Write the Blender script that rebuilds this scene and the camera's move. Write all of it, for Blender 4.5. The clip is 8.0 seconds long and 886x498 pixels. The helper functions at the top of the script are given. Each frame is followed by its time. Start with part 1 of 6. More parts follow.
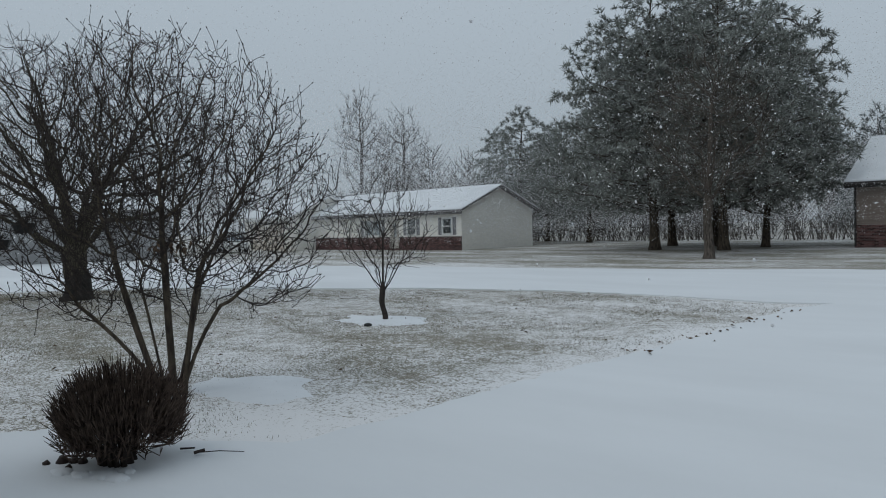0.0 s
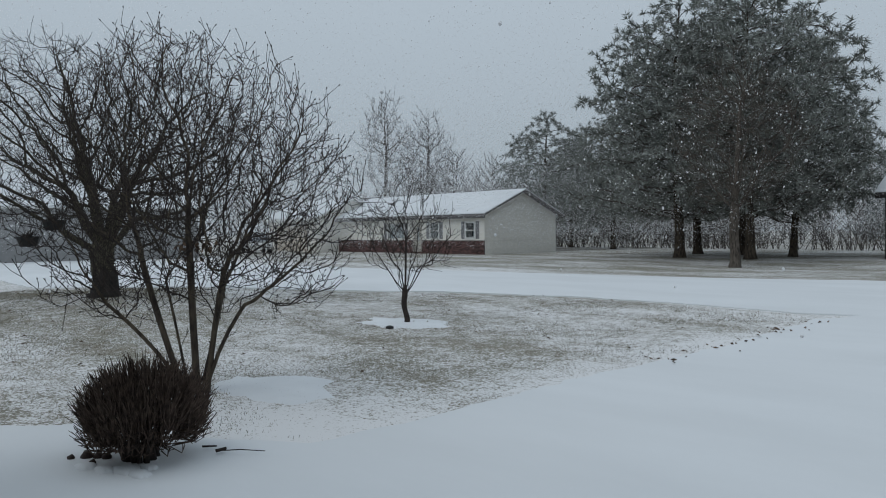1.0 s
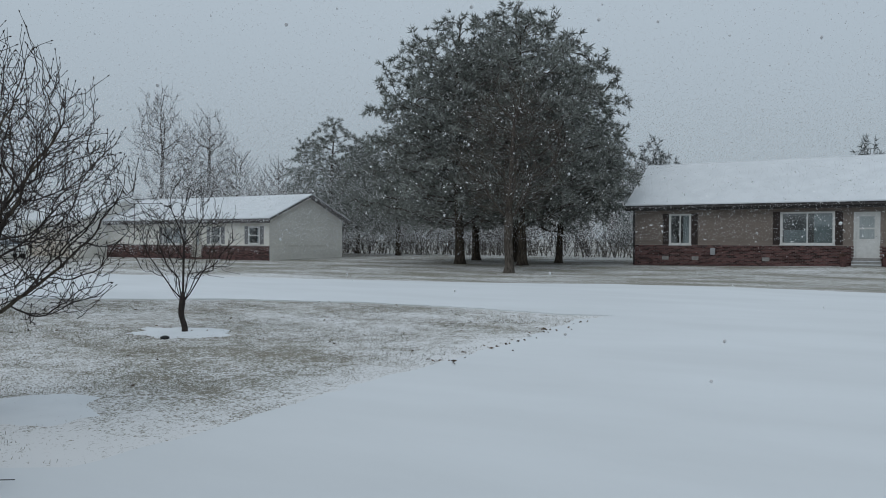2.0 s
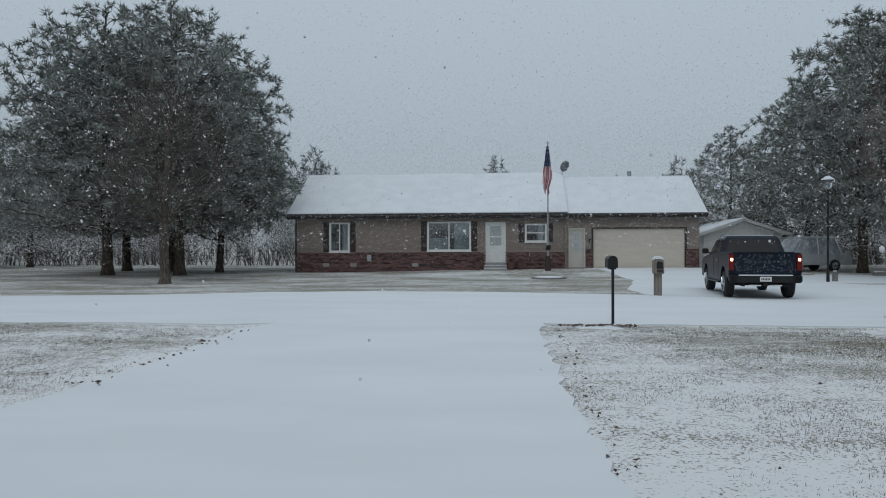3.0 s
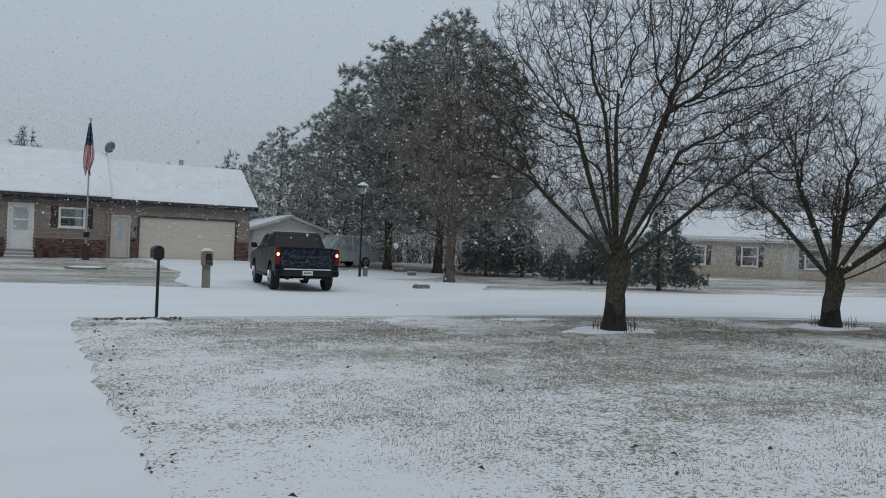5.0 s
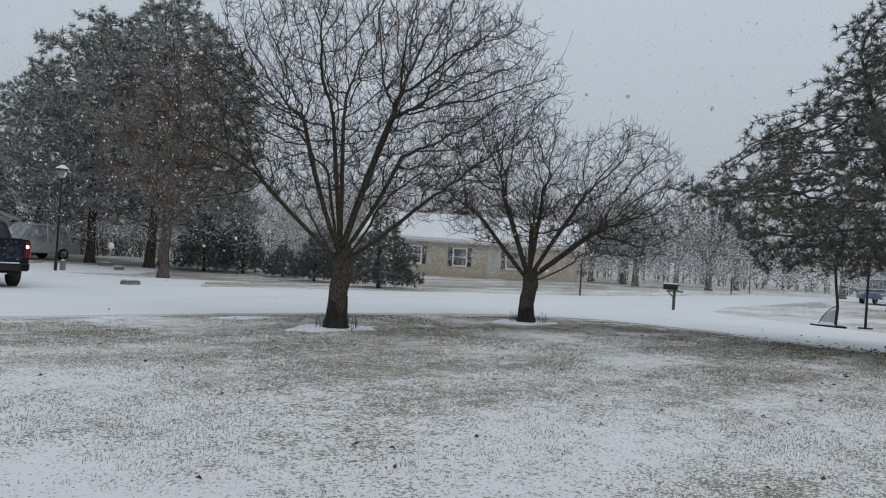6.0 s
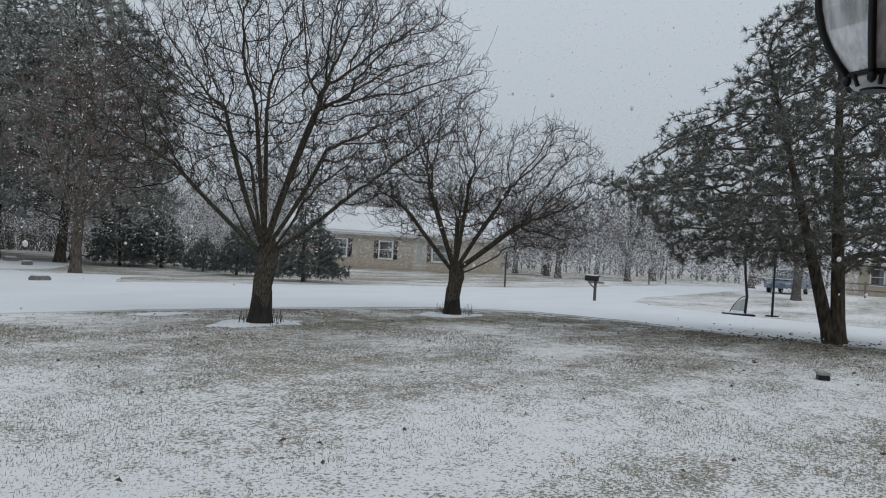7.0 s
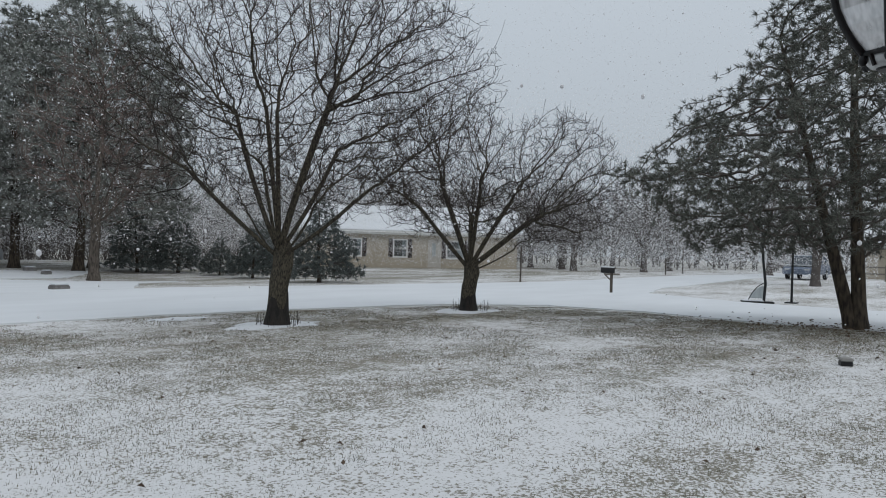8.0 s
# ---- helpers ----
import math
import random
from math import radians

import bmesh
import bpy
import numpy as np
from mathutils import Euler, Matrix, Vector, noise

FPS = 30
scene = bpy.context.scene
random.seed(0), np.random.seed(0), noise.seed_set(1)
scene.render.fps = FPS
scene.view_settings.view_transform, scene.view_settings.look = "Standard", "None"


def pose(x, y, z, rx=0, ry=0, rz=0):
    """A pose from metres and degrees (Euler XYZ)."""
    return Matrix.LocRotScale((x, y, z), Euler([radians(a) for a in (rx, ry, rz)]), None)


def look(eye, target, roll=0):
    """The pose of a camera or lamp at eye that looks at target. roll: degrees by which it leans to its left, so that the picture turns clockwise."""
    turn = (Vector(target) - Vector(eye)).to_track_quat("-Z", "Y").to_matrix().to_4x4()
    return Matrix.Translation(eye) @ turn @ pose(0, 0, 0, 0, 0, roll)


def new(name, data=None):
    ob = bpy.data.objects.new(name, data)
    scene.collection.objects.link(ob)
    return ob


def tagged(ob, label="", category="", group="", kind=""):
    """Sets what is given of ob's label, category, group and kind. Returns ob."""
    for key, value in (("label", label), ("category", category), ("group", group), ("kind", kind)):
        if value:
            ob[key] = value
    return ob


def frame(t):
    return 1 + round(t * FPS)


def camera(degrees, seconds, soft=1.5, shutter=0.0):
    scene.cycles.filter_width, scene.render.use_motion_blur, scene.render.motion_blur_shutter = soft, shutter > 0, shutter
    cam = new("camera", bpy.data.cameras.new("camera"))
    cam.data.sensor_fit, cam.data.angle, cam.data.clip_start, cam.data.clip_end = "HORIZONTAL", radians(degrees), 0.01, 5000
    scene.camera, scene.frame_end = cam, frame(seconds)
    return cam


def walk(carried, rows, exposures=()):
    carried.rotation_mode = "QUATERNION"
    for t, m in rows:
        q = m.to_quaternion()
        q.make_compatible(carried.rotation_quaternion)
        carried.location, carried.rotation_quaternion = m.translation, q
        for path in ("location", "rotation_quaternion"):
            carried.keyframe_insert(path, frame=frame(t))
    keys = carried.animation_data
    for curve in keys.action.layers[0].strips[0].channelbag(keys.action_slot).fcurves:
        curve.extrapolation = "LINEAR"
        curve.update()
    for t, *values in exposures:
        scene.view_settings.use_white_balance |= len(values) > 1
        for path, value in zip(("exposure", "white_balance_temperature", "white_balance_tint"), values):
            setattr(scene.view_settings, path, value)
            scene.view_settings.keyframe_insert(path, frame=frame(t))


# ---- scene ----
from mathutils import geometry

cam = camera(61.88, 8.0, soft=1.0)
PATH = [
    (0, pose(-0.035, 0.018, 1.508, 88.39, 1.46, 45.57)),
    (0.5, pose(-0.048, 0.020, 1.504, 88.56, 0.94, 46.81)),
    (1, pose(-0.051, 0.020, 1.505, 88.72, 0.50, 47.34)),
    (1.2, pose(-0.050, 0.020, 1.505, 88.80, 0.36, 46.06)),
    (2.3, pose(-0.040, 0.014, 1.492, 89.36, -0.13, 22.66)),
    (2.5, pose(-0.025, 0.009, 1.489, 89.53, -0.07, 16.84)),
    (3, pose(0.015, -0.010, 1.491, 89.76, 0.19, 5.23)),
    (3.5, pose(0.044, -0.035, 1.489, 89.89, 0.19, -2.47)),
    (4, pose(0.060, -0.045, 1.487, 89.82, 0.03, -9.46)),
    (4.5, pose(0.054, -0.040, 1.480, 89.69, -0.70, -18.00)),
    (5, pose(0.043, -0.010, 1.478, 89.85, -2.32, -28.59)),
    (5.2, pose(0.036, 0.002, 1.482, 90.01, -3.10, -32.98)),
    (6.3, pose(0.003, 0.018, 1.514, 90.76, -3.61, -53.56)),
    (6.5, pose(-0.006, 0.019, 1.516, 90.72, -3.64, -54.63)),
    (7, pose(-0.010, 0.013, 1.520, 90.49, -3.48, -55.63)),
    (7.5, pose(-0.009, 0.009, 1.518, 90.49, -2.46, -56.14)),
    (8, pose(0.011, 0.021, 1.519, 90.19, -1.68, -54.49)),
]
walk(cam, PATH, exposures=[(0, -0.04, 6340, 9), (0.4, 0.03, 6340, 9), (1.2, 0.05, 6340, 9), (2.5, 0.04, 6290, 8.5), (4.0, 0.04, 6310, 9), (5.2, 0.05, 6400, 10), (6.3, 0.22, 6600, 12), (8, 0.22, 6600, 12)])

# ---- light: an even overcast sky ----
world = bpy.data.worlds.new("overcast")
scene.world = world
world.use_nodes = True
wt = world.node_tree
bg = wt.nodes["Background"]
sky = wt.nodes.new("ShaderNodeTexSky")
sky.sky_type = 'NISHITA'
sky.sun_disc = False
sky.sun_elevation, sky.sun_rotation = radians(38), radians(200)
dim = wt.nodes.new("ShaderNodeVectorMath")
dim.operation = 'SCALE'
dim.inputs["Scale"].default_value = 0.06
cloud = wt.nodes.new("ShaderNodeMix")
cloud.data_type = 'RGBA'
cloud.inputs["Factor"].default_value = 0.94
cloud.inputs["B"].default_value = (0.373, 0.425, 0.470, 1)
wt.links.new(sky.outputs["Color"], dim.inputs[0])
wt.links.new(dim.outputs["Vector"], cloud.inputs["A"])
# an overcast dome is brighter overhead than at the horizon
place, split, lift, dome = (wt.nodes.new("ShaderNode" + k) for k in ("TexCoord", "SeparateXYZ", "MapRange", "VectorMath"))
dome.operation = 'SCALE'
lift.inputs["To Min"].default_value, lift.inputs["To Max"].default_value = 0.93, 1.75
wt.links.new(place.outputs["Generated"], split.inputs[0])
wt.links.new(split.outputs["Z"], lift.inputs["Value"])
wt.links.new(cloud.outputs["Result"], dome.inputs[0])
wt.links.new(lift.outputs["Result"], dome.inputs["Scale"])
wt.links.new(dome.outputs["Vector"], bg.inputs["Color"])
bg.inputs["Strength"].default_value = 1.0

sun = new("sun", bpy.data.lights.new("sun", 'SUN'))
sun.data.energy, sun.data.angle, sun.data.color = 0.5, radians(50), (1.0, 0.96, 0.9)
sun.matrix_world = look((0, 0, 30), (6, 22, 0))


# ---- materials ----
def mat(name, c1, c2=None, scale=8.0, rough=0.8, metal=0.0, bump=0.0, bump_scale=None, detail=6.0, stretch=(1, 1, 1), per="", spec=0.3, big=0.0):
    """Two tones mixed by noise, a second large-scale variation, fine relief. per: 'object' or 'island' varies each piece."""
    m = bpy.data.materials.new(name)
    m.use_nodes = True
    nt = m.node_tree
    b = nt.nodes["Principled BSDF"]
    b.inputs["Roughness"].default_value = rough
    b.inputs["Metallic"].default_value = metal
    b.inputs["Specular IOR Level"].default_value = spec
    tc = nt.nodes.new("ShaderNodeTexCoord")
    mp = nt.nodes.new("ShaderNodeMapping")
    mp.inputs["Scale"].default_value = stretch
    nt.links.new(tc.outputs["Object"], mp.inputs["Vector"])
    n = nt.nodes.new("ShaderNodeTexNoise")
    n.inputs["Scale"].default_value, n.inputs["Detail"].default_value = scale, detail
    nt.links.new(mp.outputs["Vector"], n.inputs["Vector"])
    ramp = nt.nodes.new("ShaderNodeMapRange")
    ramp.inputs["From Min"].default_value, ramp.inputs["From Max"].default_value = 0.35, 0.65
    nt.links.new(n.outputs["Fac"], ramp.inputs["Value"])
    mix = nt.nodes.new("ShaderNodeMix")
    mix.data_type = 'RGBA'
    c2 = c2 or tuple(v * 0.75 for v in c1)
    mix.inputs["A"].default_value, mix.inputs["B"].default_value = (*c1, 1), (*c2, 1)
    nt.links.new(ramp.outputs["Result"], mix.inputs["Factor"])
    out = mix.outputs["Result"]
    source = None
    if per == "object":
        source = nt.nodes.new("ShaderNodeObjectInfo").outputs["Random"]
    if per == "island":
        source = nt.nodes.new("ShaderNodeNewGeometry").outputs["Random Per Island"]
    if big and not source:
        n2 = nt.nodes.new("ShaderNodeTexNoise")
        n2.inputs["Scale"].default_value = scale * 0.12
        nt.links.new(mp.outputs["Vector"], n2.inputs["Vector"])
        source = n2.outputs["Fac"]
    if source:
        mr = nt.nodes.new("ShaderNodeMapRange")
        amount = big or 0.35
        mr.inputs["To Min"].default_value, mr.inputs["To Max"].default_value = 1 - amount, 1 + amount
        nt.links.new(source, mr.inputs["Value"])
        hs = nt.nodes.new("ShaderNodeHueSaturation")
        nt.links.new(mr.outputs["Result"], hs.inputs["Value"])
        nt.links.new(out, hs.inputs["Color"])
        out = hs.outputs["Color"]
    nt.links.new(out, b.inputs["Base Color"])
    if bump:
        nb = nt.nodes.new("ShaderNodeTexNoise")
        nb.inputs["Scale"].default_value, nb.inputs["Detail"].default_value = bump_scale or scale * 3, 5
        nt.links.new(mp.outputs["Vector"], nb.inputs["Vector"])
        bp = nt.nodes.new("ShaderNodeBump")
        bp.inputs["Strength"].default_value, bp.inputs["Distance"].default_value = bump, 0.03
        nt.links.new(nb.outputs["Fac"], bp.inputs["Height"])
        nt.links.new(bp.outputs["Normal"], b.inputs["Normal"])
    return m


def lawn_material():
    """Dormant turf, tan and olive, dusted with snow in patches and streaks."""
    m = bpy.data.materials.new("snowy_turf")
    m.use_nodes = True
    nt = m.node_tree
    b = nt.nodes["Principled BSDF"]
    b.inputs["Roughness"].default_value = 0.9
    b.inputs["Specular IOR Level"].default_value = 0.15
    tc = nt.nodes.new("ShaderNodeTexCoord")

    def noise_at(scale, detail, stretch=(1, 1, 1), rough=0.6):
        mp = nt.nodes.new("ShaderNodeMapping")
        mp.inputs["Scale"].default_value = stretch
        nt.links.new(tc.outputs["Object"], mp.inputs["Vector"])
        n = nt.nodes.new("ShaderNodeTexNoise")
        n.inputs["Scale"].default_value, n.inputs["Detail"].default_value, n.inputs["Roughness"].default_value = scale, detail, rough
        nt.links.new(mp.outputs["Vector"], n.inputs["Vector"])
        return n.outputs["Fac"]

    def math_node(op, a, c):
        q = nt.nodes.new("ShaderNodeMath")
        q.operation = op
        for k, v in enumerate((a, c)):
            if isinstance(v, (int, float)):
                q.inputs[k].default_value = v
            else:
                nt.links.new(v, q.inputs[k])
        return q.outputs[0]

    fine = noise_at(32, 4, rough=0.75)
    tuft = noise_at(4.0, 5)
    patch = noise_at(0.3, 5, (0.7, 1.6, 1))
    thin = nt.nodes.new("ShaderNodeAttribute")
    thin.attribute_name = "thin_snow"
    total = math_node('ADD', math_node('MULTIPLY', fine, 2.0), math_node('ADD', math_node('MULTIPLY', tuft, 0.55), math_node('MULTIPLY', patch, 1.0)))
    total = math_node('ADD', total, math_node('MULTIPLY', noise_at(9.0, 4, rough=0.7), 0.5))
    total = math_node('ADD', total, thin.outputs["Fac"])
    mr = nt.nodes.new("ShaderNodeMapRange")
    mr.interpolation_type = 'SMOOTHSTEP'
    mr.inputs["From Min"].default_value, mr.inputs["From Max"].default_value = 2.0, 2.19
    mr.inputs["To Min"].default_value, mr.inputs["To Max"].default_value = 0.96, 0.10
    nt.links.new(total, mr.inputs["Value"])
    grass = nt.nodes.new("ShaderNodeMix")
    grass.data_type = 'RGBA'
    grass.inputs["A"].default_value, grass.inputs["B"].default_value = (0.21, 0.175, 0.125, 1), (0.115, 0.115, 0.075, 1)
    nt.links.new(noise_at(1.1, 4), grass.inputs["Factor"])
    mix = nt.nodes.new("ShaderNodeMix")
    mix.data_type = 'RGBA'
    mix.inputs["B"].default_value = (0.71, 0.71, 0.715, 1)
    nt.links.new(mr.outputs["Result"], mix.inputs["Factor"])
    nt.links.new(grass.outputs["Result"], mix.inputs["A"])
    nt.links.new(mix.outputs["Result"], b.inputs["Base Color"])
    bp = nt.nodes.new("ShaderNodeBump")
    bp.inputs["Strength"].default_value, bp.inputs["Distance"].default_value = 0.35, 0.02
    nt.links.new(total, bp.inputs["Height"])
    nt.links.new(bp.outputs["Normal"], b.inputs["Normal"])
    return m


def glass(name, tint=(0.05, 0.06, 0.07), rough=0.05):
    m = bpy.data.materials.new(name)
    m.use_nodes = True
    b = m.node_tree.nodes["Principled BSDF"]
    b.inputs["Base Color"].default_value = (*tint, 1)
    b.inputs["Roughness"].default_value = rough
    b.inputs["Specular IOR Level"].default_value = 0.6
    return m


def clear_glass(name):
    m = bpy.data.materials.new(name)
    m.use_nodes = True
    b = m.node_tree.nodes["Principled BSDF"]
    b.inputs["Base Color"].default_value = (0.9, 0.93, 0.93, 1)
    b.inputs["Roughness"].default_value = 0.12
    b.inputs["Transmission Weight"].default_value = 0.85
    b.inputs["IOR"].default_value = 1.45
    return m


def glow(name, colour, strength):
    m = bpy.data.materials.new(name)
    m.use_nodes = True
    b = m.node_tree.nodes["Principled BSDF"]
    b.inputs["Base Color"].default_value = (*colour, 1)
    b.inputs["Emission Color"].default_value = (*colour, 1)
    b.inputs["Emission Strength"].default_value = strength
    return m


SNOW = mat("snow", (0.69, 0.71, 0.73), (0.63, 0.65, 0.67), 1.3, 0.75, bump=0.25, bump_scale=14, big=0.04, spec=0.2)
ROAD_SNOW = mat("road_snow", (0.672, 0.69, 0.706), (0.625, 0.642, 0.656), 0.5, 0.7, bump=0.15, bump_scale=5, stretch=(0.5, 1.4, 1), big=0.05, spec=0.2)
TURF = lawn_material()
BLADE = mat("grass_blade", (0.22, 0.185, 0.13), (0.105, 0.105, 0.07), 3, 0.8, per="island", big=0.5)
BARK = mat("grey_brown_bark", (0.15, 0.128, 0.108), (0.055, 0.048, 0.042), 18, 0.95, bump=0.9, bump_scale=30, stretch=(1, 1, 0.25), big=0.3, spec=0.1)
MOSSY = mat("mossy_bark", (0.115, 0.102, 0.076), (0.03, 0.027, 0.024), 42, 0.95, bump=1.0, bump_scale=40, stretch=(1, 1, 0.4), big=0.25, spec=0.1)
SOAKED = mat("soaked_bark", (0.035, 0.031, 0.027), (0.018, 0.017, 0.016), 12, 0.8, bump=0.9, bump_scale=30, stretch=(1, 1, 0.3), spec=0.2)
WETBARK = mat("dark_stem_bark", (0.105, 0.085, 0.063), (0.035, 0.029, 0.025), 16, 0.9, bump=0.7, bump_scale=30, stretch=(1, 1, 0.3), big=0.3, spec=0.15)
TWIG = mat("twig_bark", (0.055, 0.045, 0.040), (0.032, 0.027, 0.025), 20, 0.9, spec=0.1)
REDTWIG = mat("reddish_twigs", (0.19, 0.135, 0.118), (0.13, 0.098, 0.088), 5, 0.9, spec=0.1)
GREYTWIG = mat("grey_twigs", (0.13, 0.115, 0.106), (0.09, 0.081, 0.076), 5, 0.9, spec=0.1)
PINE_TWIG = mat("pine_twigs", (0.14, 0.122, 0.108), (0.09, 0.078, 0.07), 6, 0.9, spec=0.1)
# far needles: paled by a dusting of snow and by haze in the colour
NEEDLE_HAZED = mat("pine_needles", (0.175, 0.19, 0.168), (0.28, 0.292, 0.272), 1.2, 0.7, per="island", big=0.45, spec=0.15)
# nearer pine: darker, with less haze put into its needle colour
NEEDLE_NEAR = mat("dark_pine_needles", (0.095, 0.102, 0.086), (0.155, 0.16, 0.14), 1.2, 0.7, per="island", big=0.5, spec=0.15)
NEEDLE2 = mat("spruce_needles", (0.085, 0.10, 0.095), (0.14, 0.155, 0.15), 1.5, 0.7, per="island", big=0.4, spec=0.15)
SIDING = mat("taupe_siding", (0.235, 0.195, 0.168), (0.198, 0.163, 0.140), 5, 0.75, bump=0.15, stretch=(0.3, 1, 2), big=0.12)
WHITE_SIDING = mat("white_siding", (0.80, 0.775, 0.715), (0.73, 0.71, 0.655), 4, 0.7, bump=0.1, stretch=(0.3, 1, 2), big=0.08)
GREY_SIDING = mat("grey_siding", (0.30, 0.30, 0.30), (0.26, 0.26, 0.26), 4, 0.75, bump=0.1, big=0.1)
TAN_WALL = mat("tan_wall", (0.44, 0.39, 0.31), (0.38, 0.335, 0.27), 4, 0.8, bump=0.1, big=0.12)
BRICK_I = mat("red_brick_course", (0.14, 0.07, 0.064), (0.075, 0.047, 0.045), 18, 0.9, bump=0.4, bump_scale=60, per="island", big=0.7)
BRICK_NEAR = mat("orange_red_brick", (0.34, 0.10, 0.055), (0.25, 0.07, 0.04), 30, 0.9, bump=0.5, bump_scale=120, per="object", big=0.2)
MORTAR = mat("mortar", (0.33, 0.31, 0.29), (0.25, 0.235, 0.22), 25, 0.95, bump=0.5, bump_scale=90)
TRIM = mat("white_trim", (0.70, 0.70, 0.68), (0.62, 0.62, 0.60), 6, 0.5, big=0.06)
SHUTTER = mat("brown_shutter", (0.055, 0.038, 0.033), (0.04, 0.03, 0.027), 8, 0.6)
FASCIA = mat("dark_fascia", (0.045, 0.040, 0.038), (0.03, 0.027, 0.026), 6, 0.6)
DOOR_TAN = mat("cream_door", (0.56, 0.50, 0.425), (0.52, 0.465, 0.395), 2.5, 0.6, stretch=(0.4, 1, 2), big=0.06)
DOOR_GREY = mat("taupe_door", (0.50, 0.475, 0.43), (0.46, 0.435, 0.395), 3, 0.6, big=0.05)
CONCRETE = mat("concrete", (0.34, 0.33, 0.31), (0.26, 0.25, 0.24), 8, 0.9, bump=0.4, big=0.15)
WOOD = mat("weathered_wood", (0.25, 0.222, 0.19), (0.155, 0.137, 0.118), 9, 0.9, bump=0.5, stretch=(3, 3, 0.3), big=0.15)
BLACK = mat("black_paint", (0.018, 0.018, 0.019), (0.012, 0.012, 0.012), 12, 0.45)
RUBBER = mat("tyre_rubber", (0.022, 0.022, 0.023), (0.035, 0.035, 0.036), 10, 0.9, bump=0.3)
STEEL = mat("galvanised_steel", (0.45, 0.46, 0.47), (0.36, 0.37, 0.38), 10, 0.45, metal=0.8)
CHROME = mat("chrome", (0.75, 0.78, 0.80), (0.68, 0.70, 0.72), 4, 0.18, metal=1.0)
NAVY = mat("navy_paint", (0.009, 0.013, 0.024), (0.013, 0.018, 0.03), 3, 0.35, big=0.15, spec=0.15)
SILVER = mat("silver_paint", (0.52, 0.54, 0.56), (0.45, 0.47, 0.49), 3, 0.35, metal=0.3)
# muted blue: haze before the far car is mixed into its paint colour
HAZED_BLUE = mat("hazed_blue_paint", (0.14, 0.17, 0.23), (0.11, 0.14, 0.19), 3, 0.4)
VAN_WHITE = mat("white_paint", (0.62, 0.62, 0.60), (0.55, 0.55, 0.53), 3, 0.4)
PANE = glass("window_pane")
TRUCK_GLASS = glass("privacy_glass", (0.012, 0.013, 0.015), 0.12)
TRUCK_GLASS.node_tree.nodes["Principled BSDF"].inputs["Specular IOR Level"].default_value = 0.2
DUSTED = mat("snow_dusted_glass", (0.42, 0.45, 0.47), (0.25, 0.27, 0.29), 2, 0.5)
CURTAIN = mat("pale_curtain", (0.42, 0.46, 0.46), (0.33, 0.36, 0.37), 5, 0.85, stretch=(6, 1, 0.3))
LANTERN_GLASS = clear_glass("lantern_glass")
TAIL_RED = mat("red_lens", (0.17, 0.010, 0.008), (0.13, 0.01, 0.008), 6, 0.25)
BULB = glow("lit_bulb", (1.0, 0.55, 0.30), 5.0)
FLAG_RED = mat("flag_red", (0.45, 0.035, 0.07), (0.38, 0.03, 0.06), 10, 0.85)
FLAG_WHITE = mat("flag_white", (0.66, 0.63, 0.63), (0.58, 0.56, 0.56), 10, 0.85)
FLAG_BLUE = mat("flag_blue", (0.03, 0.045, 0.13), (0.025, 0.035, 0.10), 10, 0.85)
DEAD_LEAF = mat("dead_leaf", (0.13, 0.085, 0.055), (0.07, 0.05, 0.038), 12, 0.9, per="island", big=0.4)
STONE = mat("grey_stone", (0.24, 0.23, 0.22), (0.15, 0.145, 0.14), 10, 0.9, bump=0.6, big=0.2)
FLAKE = bpy.data.materials.new("snowflake")
FLAKE.use_nodes = True
fn = FLAKE.node_tree
fn.nodes.remove(fn.nodes["Principled BSDF"])
half, lit, through_light = fn.nodes.new("ShaderNodeMixShader"), fn.nodes.new("ShaderNodeBsdfDiffuse"), fn.nodes.new("ShaderNodeBsdfTranslucent")
lit.inputs["Color"].default_value = through_light.inputs["Color"].default_value = (0.87, 0.87, 0.88, 1)
half.inputs["Fac"].default_value = 0.5
fn.links.new(lit.outputs[0], half.inputs[1])
fn.links.new(through_light.outputs[0], half.inputs[2])
fn.links.new(half.outputs[0], fn.nodes["Material Output"].inputs["Surface"])


